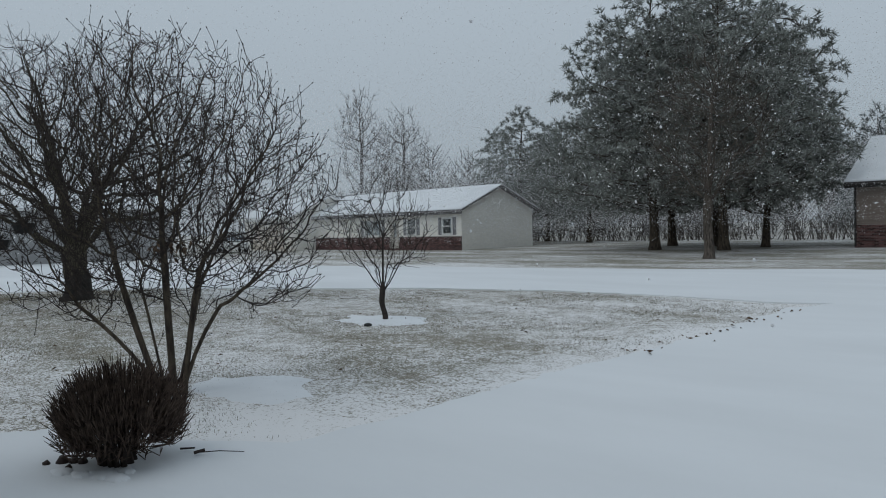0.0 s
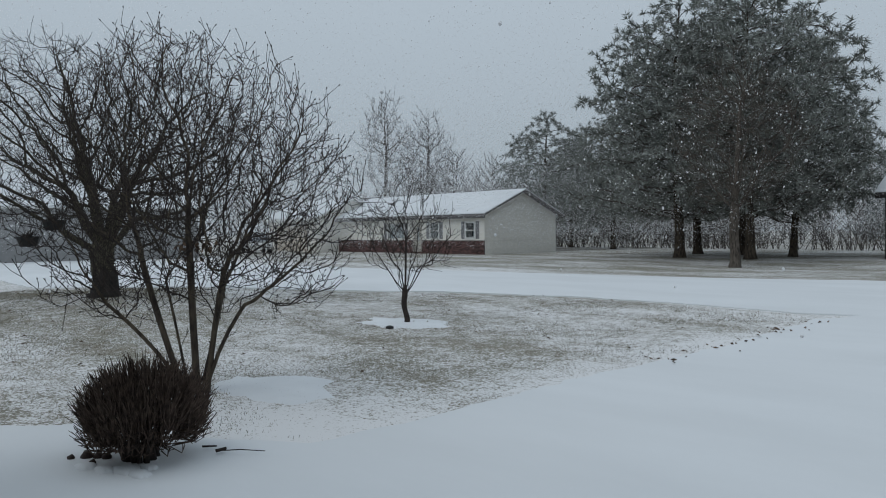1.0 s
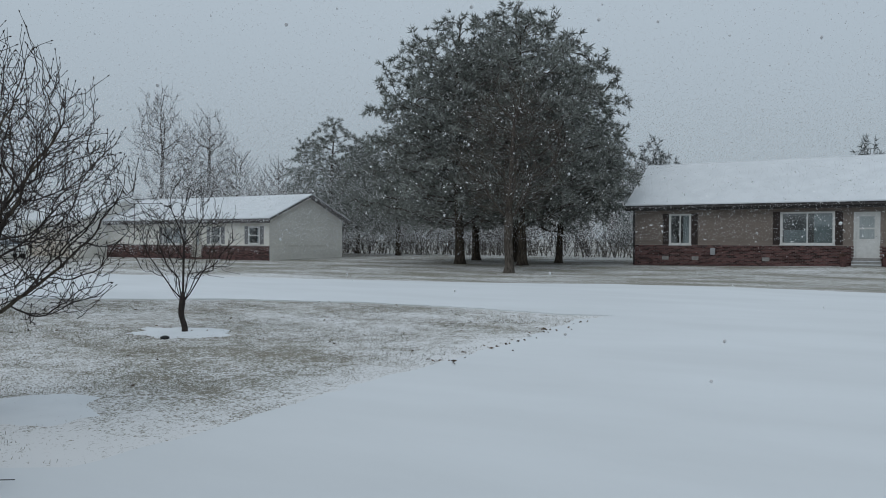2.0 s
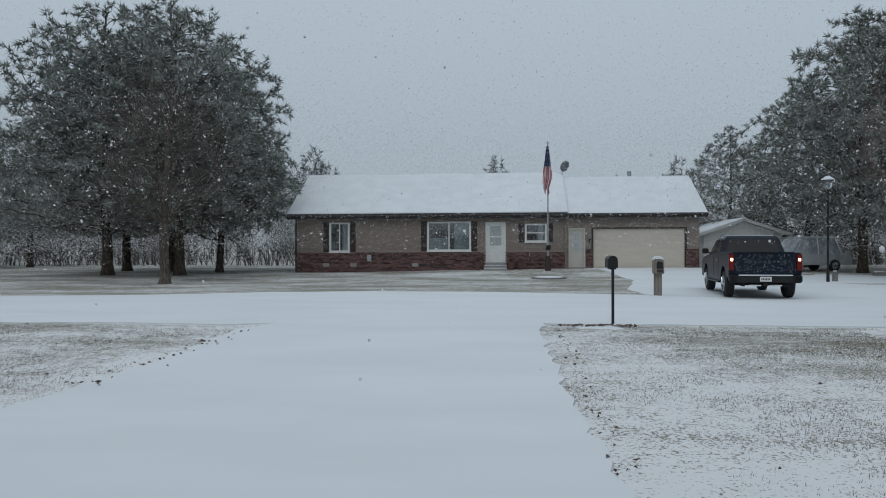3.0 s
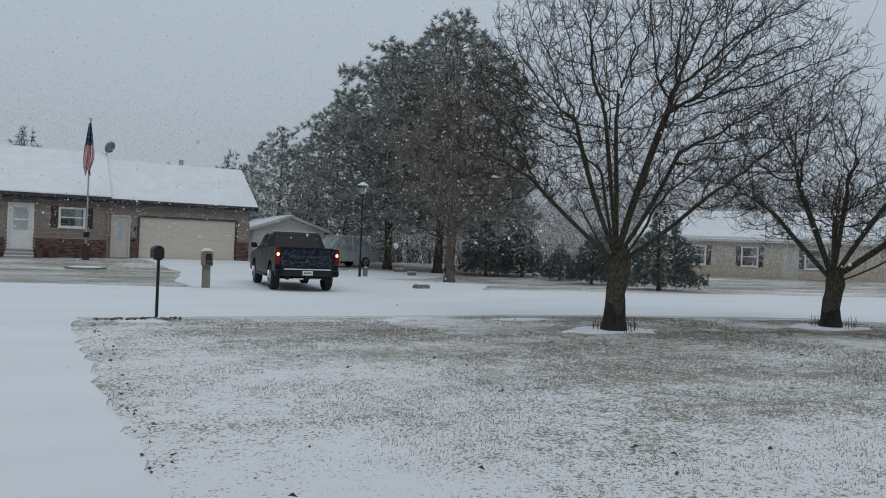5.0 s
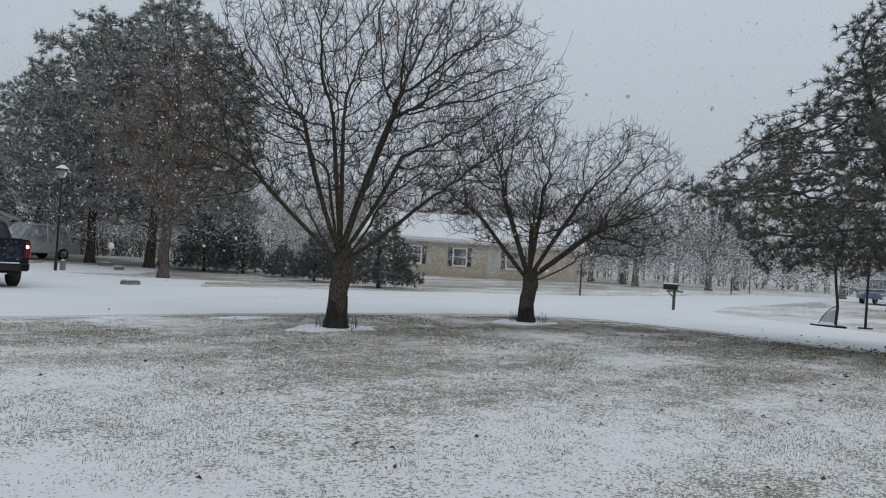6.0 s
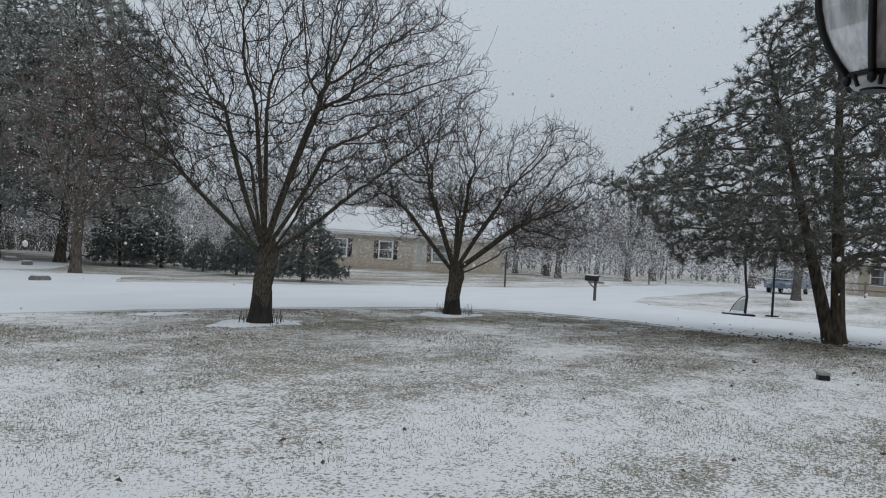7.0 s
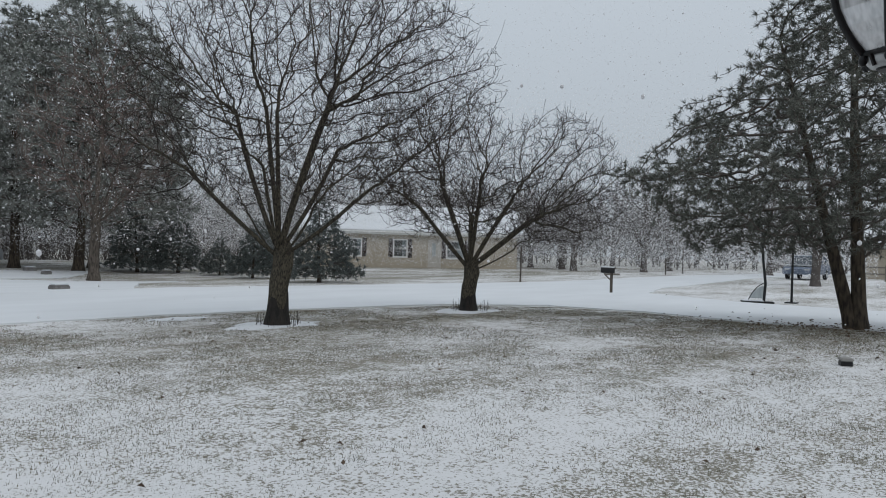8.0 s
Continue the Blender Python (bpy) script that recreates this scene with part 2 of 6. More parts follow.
# ---- mesh helpers ----
class Soup:
    """Vertices and faces gathered for one mesh."""

    def __init__(self):
        self.v, self.f = [], []

    def box(self, x0, x1, y0, y1, z0, z1):
        k = len(self.v)
        self.v += [(x, y, z) for z in (z0, z1) for y in (y0, y1) for x in (x0, x1)]
        self.f += [tuple(k + i for i in q) for q in ((0, 2, 3, 1), (4, 5, 7, 6), (0, 1, 5, 4), (2, 6, 7, 3), (0, 4, 6, 2), (1, 3, 7, 5))]
        return self

    def tube(self, pts, radii, sides=6, cap=True):
        pts = [Vector(p) for p in pts]
        k = len(self.v)
        a = None
        for i, p in enumerate(pts):
            d = (pts[min(i + 1, len(pts) - 1)] - pts[max(i - 1, 0)]).normalized()
            a = (a - d * a.dot(d)).normalized() if a else d.cross(Vector((0.31, 0.87, 0.05)) if abs(d.z) > 0.9 else Vector((0, 0, 1))).normalized()
            b = d.cross(a)
            for s in range(sides):
                w = 2 * math.pi * s / sides
                self.v.append(tuple(p + (a * math.cos(w) + b * math.sin(w)) * radii[i]))
        for i in range(len(pts) - 1):
            for s in range(sides):
                q, n = k + i * sides, (s + 1) % sides
                self.f.append((q + s, q + n, q + sides + n, q + sides + s))
        if cap:
            self.f.append(tuple(k + s for s in reversed(range(sides))))
            self.f.append(tuple(k + (len(pts) - 1) * sides + s for s in range(sides)))
        return self

    def prism(self, outline, axis, a, b):
        """A flat outline of (u, v) pushed from a to b along axis 'x', 'y' or 'z'."""
        k, n = len(self.v), len(outline)
        for w in (a, b):
            for u, v in outline:
                self.v.append({'x': (w, u, v), 'y': (u, w, v), 'z': (u, v, w)}[axis])
        self.f.append(tuple(k + i for i in range(n)))
        self.f.append(tuple(k + n + i for i in reversed(range(n))))
        self.f += [(k + i, k + n + i, k + n + (i + 1) % n, k + (i + 1) % n) for i in range(n)]
        return self

    def mesh(self, name, material, smooth=False, bevel=0.0):
        me = bpy.data.meshes.new(name)
        me.from_pydata(self.v, [], self.f)
        bm = bmesh.new()
        bm.from_mesh(me)
        if len(self.f) < 4000:
            bmesh.ops.recalc_face_normals(bm, faces=bm.faces)
        if bevel:
            bmesh.ops.bevel(bm, geom=bm.edges[:], offset=bevel, segments=2, affect='EDGES', clamp_overlap=True)
        bm.to_mesh(me)
        bm.free()
        me.materials.append(material)
        if smooth:
            me.shade_smooth()
        return me


def part(name, soup, material, parent=None, label="", smooth=False, bevel=0.0):
    ob = new(name, soup.mesh(name, material, smooth, bevel))
    if parent:
        ob.parent = parent
    return tagged(ob, label)


def thing(name, m, label, category, group="", kind=""):
    ob = new(name)
    ob.empty_display_size = 0.2
    ob.matrix_world = m
    return tagged(ob, label, category, group, kind)


def smooth01(a, b, v):
    v = max(0.0, min(1.0, (v - a) / (b - a)))
    return v * v * (3 - 2 * v)


def gz(x, y):
    """Height of the ground."""
    def b(cx, cy, r):
        return math.exp(-((x - cx) ** 2 + (y - cy) ** 2) / (r * r))
    return (0.22 * b(15, 0, 7) - 0.16 * b(-8, 8, 6) + 0.13 * b(-18, 5, 5) - 0.15 * b(8, 26, 8) - 0.16 * b(-14, 30, 8) - 0.25 * b(22, 33, 8)
            + smooth01(34, 39, y) * (0.06 + 0.22 * smooth01(-12, 8, x)) * (1 - smooth01(11, 14, x)) + 0.35 * smooth01(34, 56, x))


def on(x, y, rz=0.0, dz=0.0):
    return pose(x, y, gz(x, y) + dz, 0, 0, rz)


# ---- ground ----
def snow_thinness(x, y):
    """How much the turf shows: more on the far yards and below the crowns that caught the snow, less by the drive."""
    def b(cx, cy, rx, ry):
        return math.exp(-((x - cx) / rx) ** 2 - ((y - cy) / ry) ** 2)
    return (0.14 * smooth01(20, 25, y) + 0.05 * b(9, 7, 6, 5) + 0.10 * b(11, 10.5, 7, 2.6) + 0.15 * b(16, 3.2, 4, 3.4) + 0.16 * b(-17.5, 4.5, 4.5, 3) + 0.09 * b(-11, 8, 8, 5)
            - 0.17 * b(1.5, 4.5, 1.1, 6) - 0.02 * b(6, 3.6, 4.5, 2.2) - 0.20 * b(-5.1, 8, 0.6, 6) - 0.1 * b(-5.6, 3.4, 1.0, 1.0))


def ground_sheet():
    near = [-60 + i for i in range(121)]
    xs = [-900, -500, -250, -120, -80] + near + [80, 120, 250, 500, 900]
    ys = [-900, -400, -150, -60, -30] + [-15 + i for i in range(81)] + [75, 90, 120, 200, 400, 900]
    s = Soup()
    for y in ys:
        for x in xs:
            inside = abs(x) < 61 and -16 < y < 66
            s.v.append((x, y, gz(x, y) + (0.018 * noise.noise((x * 0.6, y * 0.6, 0)) if inside else 0)))
    w = len(xs)
    s.f = [(j * w + i, j * w + i + 1, (j + 1) * w + i + 1, (j + 1) * w + i) for j in range(len(ys) - 1) for i in range(w - 1)]
    me = s.mesh("ground", TURF, smooth=True)
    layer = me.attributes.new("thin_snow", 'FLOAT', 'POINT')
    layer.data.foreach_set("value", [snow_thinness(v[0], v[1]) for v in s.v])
    ob = new("ground", me)
    return tagged(ob, "dormant tan and green lawn dusted with thin patchy snow", "lawn", kind="structure")


def sheet(name, outline, material, label, category, lift=0.025, ragged=0.10, step=0.35, grid=1.0):
    """A thin layer of snow with a ragged outline that follows the ground."""
    pts = []
    for i, a in enumerate(outline):
        b = outline[(i + 1) % len(outline)]
        n = max(1, int(math.hypot(b[0] - a[0], b[1] - a[1]) / step))
        n = min(n, 120)
        for k in range(n):
            x, y = a[0] + (b[0] - a[0]) * k / n, a[1] + (b[1] - a[1]) * k / n
            pts.append((x + ragged * noise.noise((x * 1.7, y * 1.7, 3)) + 0.5 * ragged * noise.noise((x * 6, y * 6, 5)),
                        y + ragged * noise.noise((x * 1.7, y * 1.7, 9)) + 0.5 * ragged * noise.noise((x * 6, y * 6, 11))))
    n = len(pts)
    x0, x1 = min(p[0] for p in pts), max(p[0] for p in pts)
    y0, y1 = min(p[1] for p in pts), max(p[1] for p in pts)
    extra = []
    gx = x0 + grid / 2
    while gx < x1:
        gy = y0 + grid / 2
        while gy < y1:
            extra.append((gx, gy))
            gy += grid
        gx += grid
    vs, es, fs, *_ = geometry.delaunay_2d_cdt([Vector(p) for p in pts + extra], [(i, (i + 1) % n) for i in range(n)], [], 1, 1e-4)
    s = Soup()
    s.v = [(v.x, v.y, gz(v.x, v.y) + lift + 0.01 * noise.noise((v.x * 0.8, v.y * 0.8, 2))) for v in vs]
    s.f = [tuple(f) for f in fs]
    edges = {}
    for f in s.f:
        for i in range(len(f)):
            e = (f[i], f[(i + 1) % len(f)])
            edges[e] = True
    rim = [e for e in edges if (e[1], e[0]) not in edges]
    low = {}
    for e in rim:
        for i in e:
            if i not in low:
                low[i] = len(s.v)
                s.v.append((s.v[i][0], s.v[i][1], s.v[i][2] - lift - 0.05))
    s.f += [(b, a, low[a], low[b]) for a, b in rim]
    ob = new(name, s.mesh(name, material, smooth=False))
    return tagged(ob, label, category, kind="structure")


ground_sheet()
sheet("road", [(-120, -14), (-60, 4), (-48, 6.5), (-30, 6.0), (-22.5, 5.5), (-18.7, 9.2), (-16, 11.1), (-14, 12.8), (-11, 13.95), (-8, 14.3), (-5.6, 14.0), (-4.5, 14.3),
               (0.3, 14.3), (1.2, 14.1), (9.2, 13.9), (12.2, 13.4), (17.0, 12.2), (19.4, 10.0), (19.2, 7.0), (17.2, 3.7), (16.9, 1.2), (19, -14),
               (29, -14), (27.2, 2.2), (27.8, 6.9), (30.4, 11.0), (36, 12.4), (56, 11.5), (110, 8), (110, 15.5), (56, 15.2), (45, 17.6), (38, 18.7), (30, 20.0), (21.4, 21.6), (16.3, 23.4),
               (10, 24.0), (-2, 24.2), (-7.4, 24.2), (-11.1, 22.9), (-16.6, 21.3), (-21.2, 19.9), (-26, 18.6), (-42, 16.8), (-60, 12), (-120, -3)],
      ROAD_SNOW, "residential road under a smooth unbroken layer of snow", "road", grid=1.2)
sheet("driveway", [(-4.4, 14.6), (-5.05, 13.4), (-4.95, 11.5), (-4.9, 9.4), (-4.95, 7.0), (-4.85, 5.4), (-4.7, 3.9), (-4.7, 2.95), (-5.4, 2.5), (-6.5, 1.95), (-6.9, 1.4), (-9.0, 0.9), (-14, 0.6), (-14, -0.4), (0.75, -0.4),
                   (0.74, 4.5), (0.66, 5.9), (0.59, 7.8), (0.56, 10.5), (0.5, 12.9), (0.75, 14.6)],
      ROAD_SNOW, "wide driveway covered by smooth fresh snow", "driveway", lift=0.025, ragged=0.17, step=0.2, grid=0.8)
sheet("opposite_driveway", [(4.0, 40.38), (9.9, 40.38), (10.4, 36), (13, 36.5), (16, 40), (22, 39), (17, 33), (13.5, 31.8), (15.5, 29.8), (20.5, 28.9), (17.2, 27.3), (14.5, 23.4), (4.4, 23.4), (4.2, 27), (5.4, 33), (4.9, 37)],
      ROAD_SNOW, "driveway of the house opposite under snow", "driveway", lift=0.03, grid=1.0)


def snow_ring(x, y, rx, ry, h=0.022, label="low round bed of clean snow round a tree"):
    s = Soup()
    n = 26
    s.v.append((0, 0, h))
    for k, (q, hz) in enumerate(((0.45, h * 0.95), (0.75, h * 0.7), (1.0, -0.03))):
        for i in range(n):
            a = 2 * math.pi * i / n
            w = q * (1 + 0.45 * noise.noise((x + math.cos(a) * 1.9, y + math.sin(a) * 1.9, k * 0.4)) + 0.15 * noise.noise((math.cos(a) * 6, math.sin(a) * 6, x)))
            px, py = rx * w * math.cos(a), ry * w * math.sin(a)
            s.v.append((px, py, hz + gz(x + px, y + py) - gz(x, y)))
    s.f = [(0, 1 + i, 1 + (i + 1) % n) for i in range(n)]
    for k in range(2):
        s.f += [(1 + k * n + i, 1 + (k + 1) * n + i, 1 + (k + 1) * n + (i + 1) % n, 1 + k * n + (i + 1) % n) for i in range(n)]
    ob = part("snow_bed", s, SNOW, smooth=True)
    ob.matrix_world = on(x, y)
    return tagged(ob, label, "snow", kind="structure")


snow_ring(-10.34, 8.56, 1.1, 0.75)
snow_ring(-6.9, 3.9, 1.0, 0.7)
snow_ring(9.75, 10.9, 1.3, 0.7)
snow_ring(15.7, 10.4, 1.2, 0.8)
snow_ring(9.0, 13.0, 0.7, 0.3, 0.03, "thin patch of clean snow on the lawn")


# ---- trees ----
def crown_points(rng, lobes, low, count):
    """Points spread through a crown made of ellipsoids (cx, cy, cz, rx, ry, rz), a little denser towards the rim."""
    out = []
    size = np.array([q[3] * q[4] * q[5] for q in lobes], float)
    while len(out) < count:
        q = lobes[rng.choice(len(lobes), p=size / size.sum())]
        d = rng.normal(size=3)
        d *= rng.random() ** 0.29 / np.linalg.norm(d)
        p = (q[0] + d[0] * q[3], q[1] + d[1] * q[4], q[2] + d[2] * q[5])
        if p[2] > low:
            out.append(p)
    return np.array(out)


def colonise(rng, roots, points, step, reach, kill, up=0.1, jitter=0.25, onward=0.35, limit=12000):
    """Branches that grow from the root polylines towards free points of the crown; returns places and parents."""
    pos, par, heading = np.zeros((limit, 3)), np.full(limit, -1), np.zeros((limit, 3))
    kids, last = np.zeros(limit, int), np.full((limit, 3), 1e6)
    n = 0
    for line in roots:
        for i, p in enumerate(line):
            pos[n] = p
            if i:
                par[n] = n - 1
                heading[n] = (pos[n] - pos[n - 1]) / np.linalg.norm(pos[n] - pos[n - 1])
            n += 1
    fresh, free = np.arange(n), points
    near, who = np.full(len(free), 1e9), np.zeros(len(free), int)
    for turn in range(220):
        gap = np.linalg.norm(free[:, None] - pos[fresh][None], axis=2)
        j = gap.argmin(1)
        d = gap[np.arange(len(free)), j]
        better = d < near
        near[better], who[better] = d[better], fresh[j[better]]
        left = near > kill
        free, near, who = free[left], near[left], who[left]
        act = near < reach
        if not act.any():
            break
        pull = np.zeros((n, 3))
        np.add.at(pull, who[act], (free[act] - pos[who[act]]) / near[act][:, None])
        g = np.unique(who[act])
        g = g[kids[g] < 3]
        d = pull[g] / (np.linalg.norm(pull[g], axis=1, keepdims=True) + 1e-9)
        d = d + onward * heading[g] + jitter * rng.normal(size=d.shape) + np.array([0, 0, up])
        d /= np.linalg.norm(d, axis=1, keepdims=True)
        p = pos[g] + step * rng.uniform(0.75, 1.2, (len(g), 1)) * d
        ok = np.linalg.norm(p - last[g], axis=1) > 0.4 * step
        g, p, d = g[ok], p[ok], d[ok]
        if not len(g) or n + len(g) > limit:
            break
        fresh = np.arange(n, n + len(g))
        pos[fresh], par[fresh], heading[fresh] = p, g, d
        kids[g] += 1
        last[g] = p
        n += len(g)
    return pos[:n], par[:n]


def thickness(par, tip, base):
    """Radius of every node, so that the cross-sections of the twigs add up to those of the limbs."""
    n = len(par)
    ends = np.ones(n)
    has = np.zeros(n, bool)
    has[par[par >= 0]] = True
    ends[has] = 0
    for i in range(n - 1, -1, -1):
        if par[i] >= 0:
            ends[par[i]] += ends[i]
    return tip * ends ** (math.log(base / tip) / math.log(max(ends.max(), 3))), ~has


def chains(pos, par, rad):
    """Splits the branching into runs of nodes: (nodes, order, run that it springs from)."""
    kids = {}
    for i, p in enumerate(par):
        kids.setdefault(int(p), []).append(i)
    out, todo = [], [(r, 0, -1) for r in kids.get(-1, [])]
    while todo:
        i, order, source = todo.pop()
        run = [int(par[i]), i] if par[i] >= 0 else [i]
        me = len(out)
        while kids.get(run[-1]):
            ks = sorted(kids[run[-1]], key=lambda k: -rad[k])
            todo += [(k, order + 1, me) for k in ks[1:]]
            run.append(ks[0])
        out.append((run, order, source))
    return out


def limb_line(z0, azimuth, tilt, length, foot=(0, 0), bend=0.0, step=0.22):
    """The first stretch of a limb: it leaves its fork at a tilt and bends upwards."""
    a, p, out = radians(azimuth), Vector((foot[0], foot[1], z0)), []
    n = max(2, int(length / step))
    for i in range(n + 1):
        out.append(tuple(p))
        t = radians(tilt - bend * i / n)
        p = p + Vector((math.sin(t) * math.cos(a), math.sin(t) * math.sin(a), math.cos(t))) * (length / n)
    return out


def bare_tree(name, x, y, label, seed, roots, lobes, low, count, step, kill, base, tip, trunk=None, bark=BARK, twig=TWIG, up=0.1, jitter=0.25, spur=(0.06, 0.2), spurs=0.8, buds=0.0, reach=1.6, category="tree", lift=0.5, whip=0.0, sides=1, onward=0.3):
    """trunk: (height, radius, lean) below the fork; roots: first stretches of the limbs; lobes: the crown's ellipsoids."""
    rng, nrg = random.Random(seed), np.random.default_rng(seed)
    ob = thing(name, on(x, y), label, category)
    if trunk:
        h, r, lean = trunk
        pts = [(lean * u * u + 0.02 * math.sin(9 * u), 0.03 * math.sin(6 * u), -0.1 + (h + 0.1) * u) for u in (0, 0.06, 0.15, 0.25, 0.35, 0.48, 0.6, 0.72, 0.85, 1.0, 1.12)]
        tb = Soup().tube(pts, [r * k for k in (1.5, 1.3, 1.1, 1.03, 0.98, 0.95, 0.98, 0.99, 1.08, 1.0, 0.6)], 14)
        for i, v in enumerate(tb.v):
            q = noise.noise((v[0] * 9, v[1] * 9, v[2] * 3.5 + seed)) + 0.6 * noise.noise((v[0] * 22, v[1] * 22, v[2] * 8 + seed))
            c = pts[min(len(pts) - 1, i // 14)]
            tb.v[i] = (c[0] + (v[0] - c[0]) * (1 + 0.16 * q), c[1] + (v[1] - c[1]) * (1 + 0.16 * q), v[2])
        part("trunk", tb, bark, ob, smooth=True)
        if bark is MOSSY:
            skirt = Soup().tube([(p[0], p[1], z) for p, z in ((pts[0], -0.1), (pts[1], 0.0), (pts[2], 0.2), (pts[3], 0.42), (pts[4], 0.55))], [r * 1.56, r * 1.42, r * 1.16, r * 1.07, r * 0.93], 14)
            skirt.v = [(v[0], v[1], v[2] + (0.4 * noise.noise((v[0] * 13, v[1] * 13, seed)) if v[2] > 0.38 else 0)) for v in skirt.v]
            part("trunk_foot", skirt, SOAKED, ob, "black soaked bark at the foot", smooth=True)
    pos, par = colonise(nrg, roots, crown_points(nrg, lobes, low, count), step, reach, kill, up, jitter, onward)
    rad, ends = thickness(par, tip, base)
    V = [Vector(p) for p in pos]
    fine, objects = Soup(), {}
    for k, (run, order, source) in enumerate(chains(pos, par, rad)):
        line, radii = [V[i] for i in run], [float(rad[i]) for i in run]
        if par[run[1]] == run[0] and order:
            radii[0] = radii[1]
        if order == 0:
            objects[k] = part("limb", Soup().tube(line, radii, 8), bark, ob, smooth=True)
        elif order == 1 and source in objects and radii[0] > 3.2 * tip:
            part("branch", Soup().tube(line, radii, 5), bark, objects[source], smooth=True)
        else:
            fine.tube(line, radii, 4 if radii[0] > 4 * tip else 3, cap=False)
        for a, b, r in zip(line, line[1:], radii[1:]):
            if r > 7 * tip:
                continue
            d = (b - a).normalized()
            for twin in range(int(spurs + rng.random())):
                e = (d * 0.5 + Vector((rng.gauss(0, 1), rng.gauss(0, 1), rng.gauss(0, 0.7) + lift)) * 0.7).normalized()
                L = rng.uniform(*spur) * (1.4 if rng.random() < 0.2 else 1.0)
                c = b.lerp(a, rng.random())
                m = c + e * L * 0.5 + Vector((rng.gauss(0, 1), rng.gauss(0, 1), rng.gauss(0, 1) + 0.6)) * L * 0.09
                q = c + e * L + Vector((0, 0, lift * 0.25 * L))
                fine.tube([c, m, q], [tip, tip * 0.9, tip * 0.6], 3, cap=False)
                for side in range(sides):
                    u = m.lerp(q, rng.random())
                    w = (e + Vector((rng.gauss(0, 1), rng.gauss(0, 1), rng.gauss(0, 1) + lift)) * 0.6).normalized()
                    fine.tube([u, u + w * L * rng.uniform(0.25, 0.6)], [tip * 0.8, tip * 0.6], 3, cap=False)
                if buds:
                    fine.tube([q, q.lerp(q + e, buds * 0.5), q + e * buds], [tip * 0.7, tip * 2.0, tip * 0.5], 3, cap=False)
        if ends[run[-1]]:
            q, d = V[run[-1]], (V[run[-1]] - V[run[-2]]).normalized()
            L = whip * rng.uniform(0.4, 1.2) if whip else spur[1] * rng.uniform(0.5, 1.3)
            d = (d + Vector((0, 0, lift * 0.8))).normalized()
            fine.tube([q, q + d * L * 0.5 + Vector((rng.gauss(0, 1), rng.gauss(0, 1), 0)) * L * 0.05, q + d * L], [tip, tip * 0.9, tip * 0.6], 3, cap=False)
            if buds:
                q = q + d * L
                fine.tube([q, q + d * buds * 0.5, q + d * buds], [tip * 0.7, tip * 2.0, tip * 0.5], 3, cap=False)
    part("crown", fine, twig, ob)
    return ob


def fan(rng, n, z0, tilt, length, bend=20.0, turn=0.0):
    """Limbs that leave one fork all round."""
    return [limb_line(z0 * rng.uniform(0.86, 1.0), turn + 360 * k / n + rng.uniform(-18, 18), rng.uniform(*tilt), length * rng.uniform(0.75, 1.2), bend=bend) for k in range(n)]


R1 = random.Random(11)
# ornamental tree with several stems beside the bush; (0.69, 0.72) runs across the view of it
bare_tree("multi_stem_tree", -7.19, 3.2, "bare ornamental tree with several slender grey-brown stems and budded twigs", 3,
          [limb_line(-0.06, 222, 20, 1.5, (-0.07, -0.07), 6), limb_line(-0.06, 205, 12, 1.2, (-0.03, -0.05), -4), limb_line(-0.06, 300, 5, 1.5, (0.0, 0.02), 3), limb_line(-0.06, 60, 14, 0.95, (0.09, 0.05), -22), limb_line(-0.06, 35, 7, 1.3, (0.07, 0.08), -6), limb_line(0.0, 228, 34, 1.2, (-0.08, -0.06), -18), limb_line(0.1, 110, 20, 1.0, (0.02, 0.07), 6)],
          [(0.05, 0.05, 2.15, 1.5, 1.5, 1.35), (0.5, 0.5, 1.75, 1.05, 1.05, 1.05), (-0.55, -0.55, 1.6, 1.0, 1.0, 0.95), (-0.2, -0.2, 2.9, 0.75, 0.75, 0.75), (-0.25, -0.26, 3.5, 0.16, 0.16, 0.42)], 0.75, 3500, 0.08, 0.11, 0.035, 0.0035,
          bark=WETBARK, up=0.16, onward=0.45, jitter=0.25, spur=(0.05, 0.2), spurs=0.7, buds=0.028, reach=0.9, lift=0.75, whip=0.24)
# sapling in its ring of snow
bare_tree("sapling", -10.34, 8.56, "small bare young tree with upswept twigs in a snow ring", 5, fan(R1, 7, 0.55, (25, 48), 0.5, 14) + [limb_line(0.5, 0, 2, 1.0)],
          [(0, 0, 1.5, 0.95, 0.95, 0.85), (0, 0, 2.1, 0.5, 0.5, 0.6)], 0.85, 420, 0.10, 0.15, 0.019, 0.0046, trunk=(0.6, 0.05, 0.0), bark=TWIG, up=0.3, jitter=0.16, spur=(0.08, 0.26), spurs=0.6, buds=0.02, reach=0.9, lift=0.9, whip=0.3)
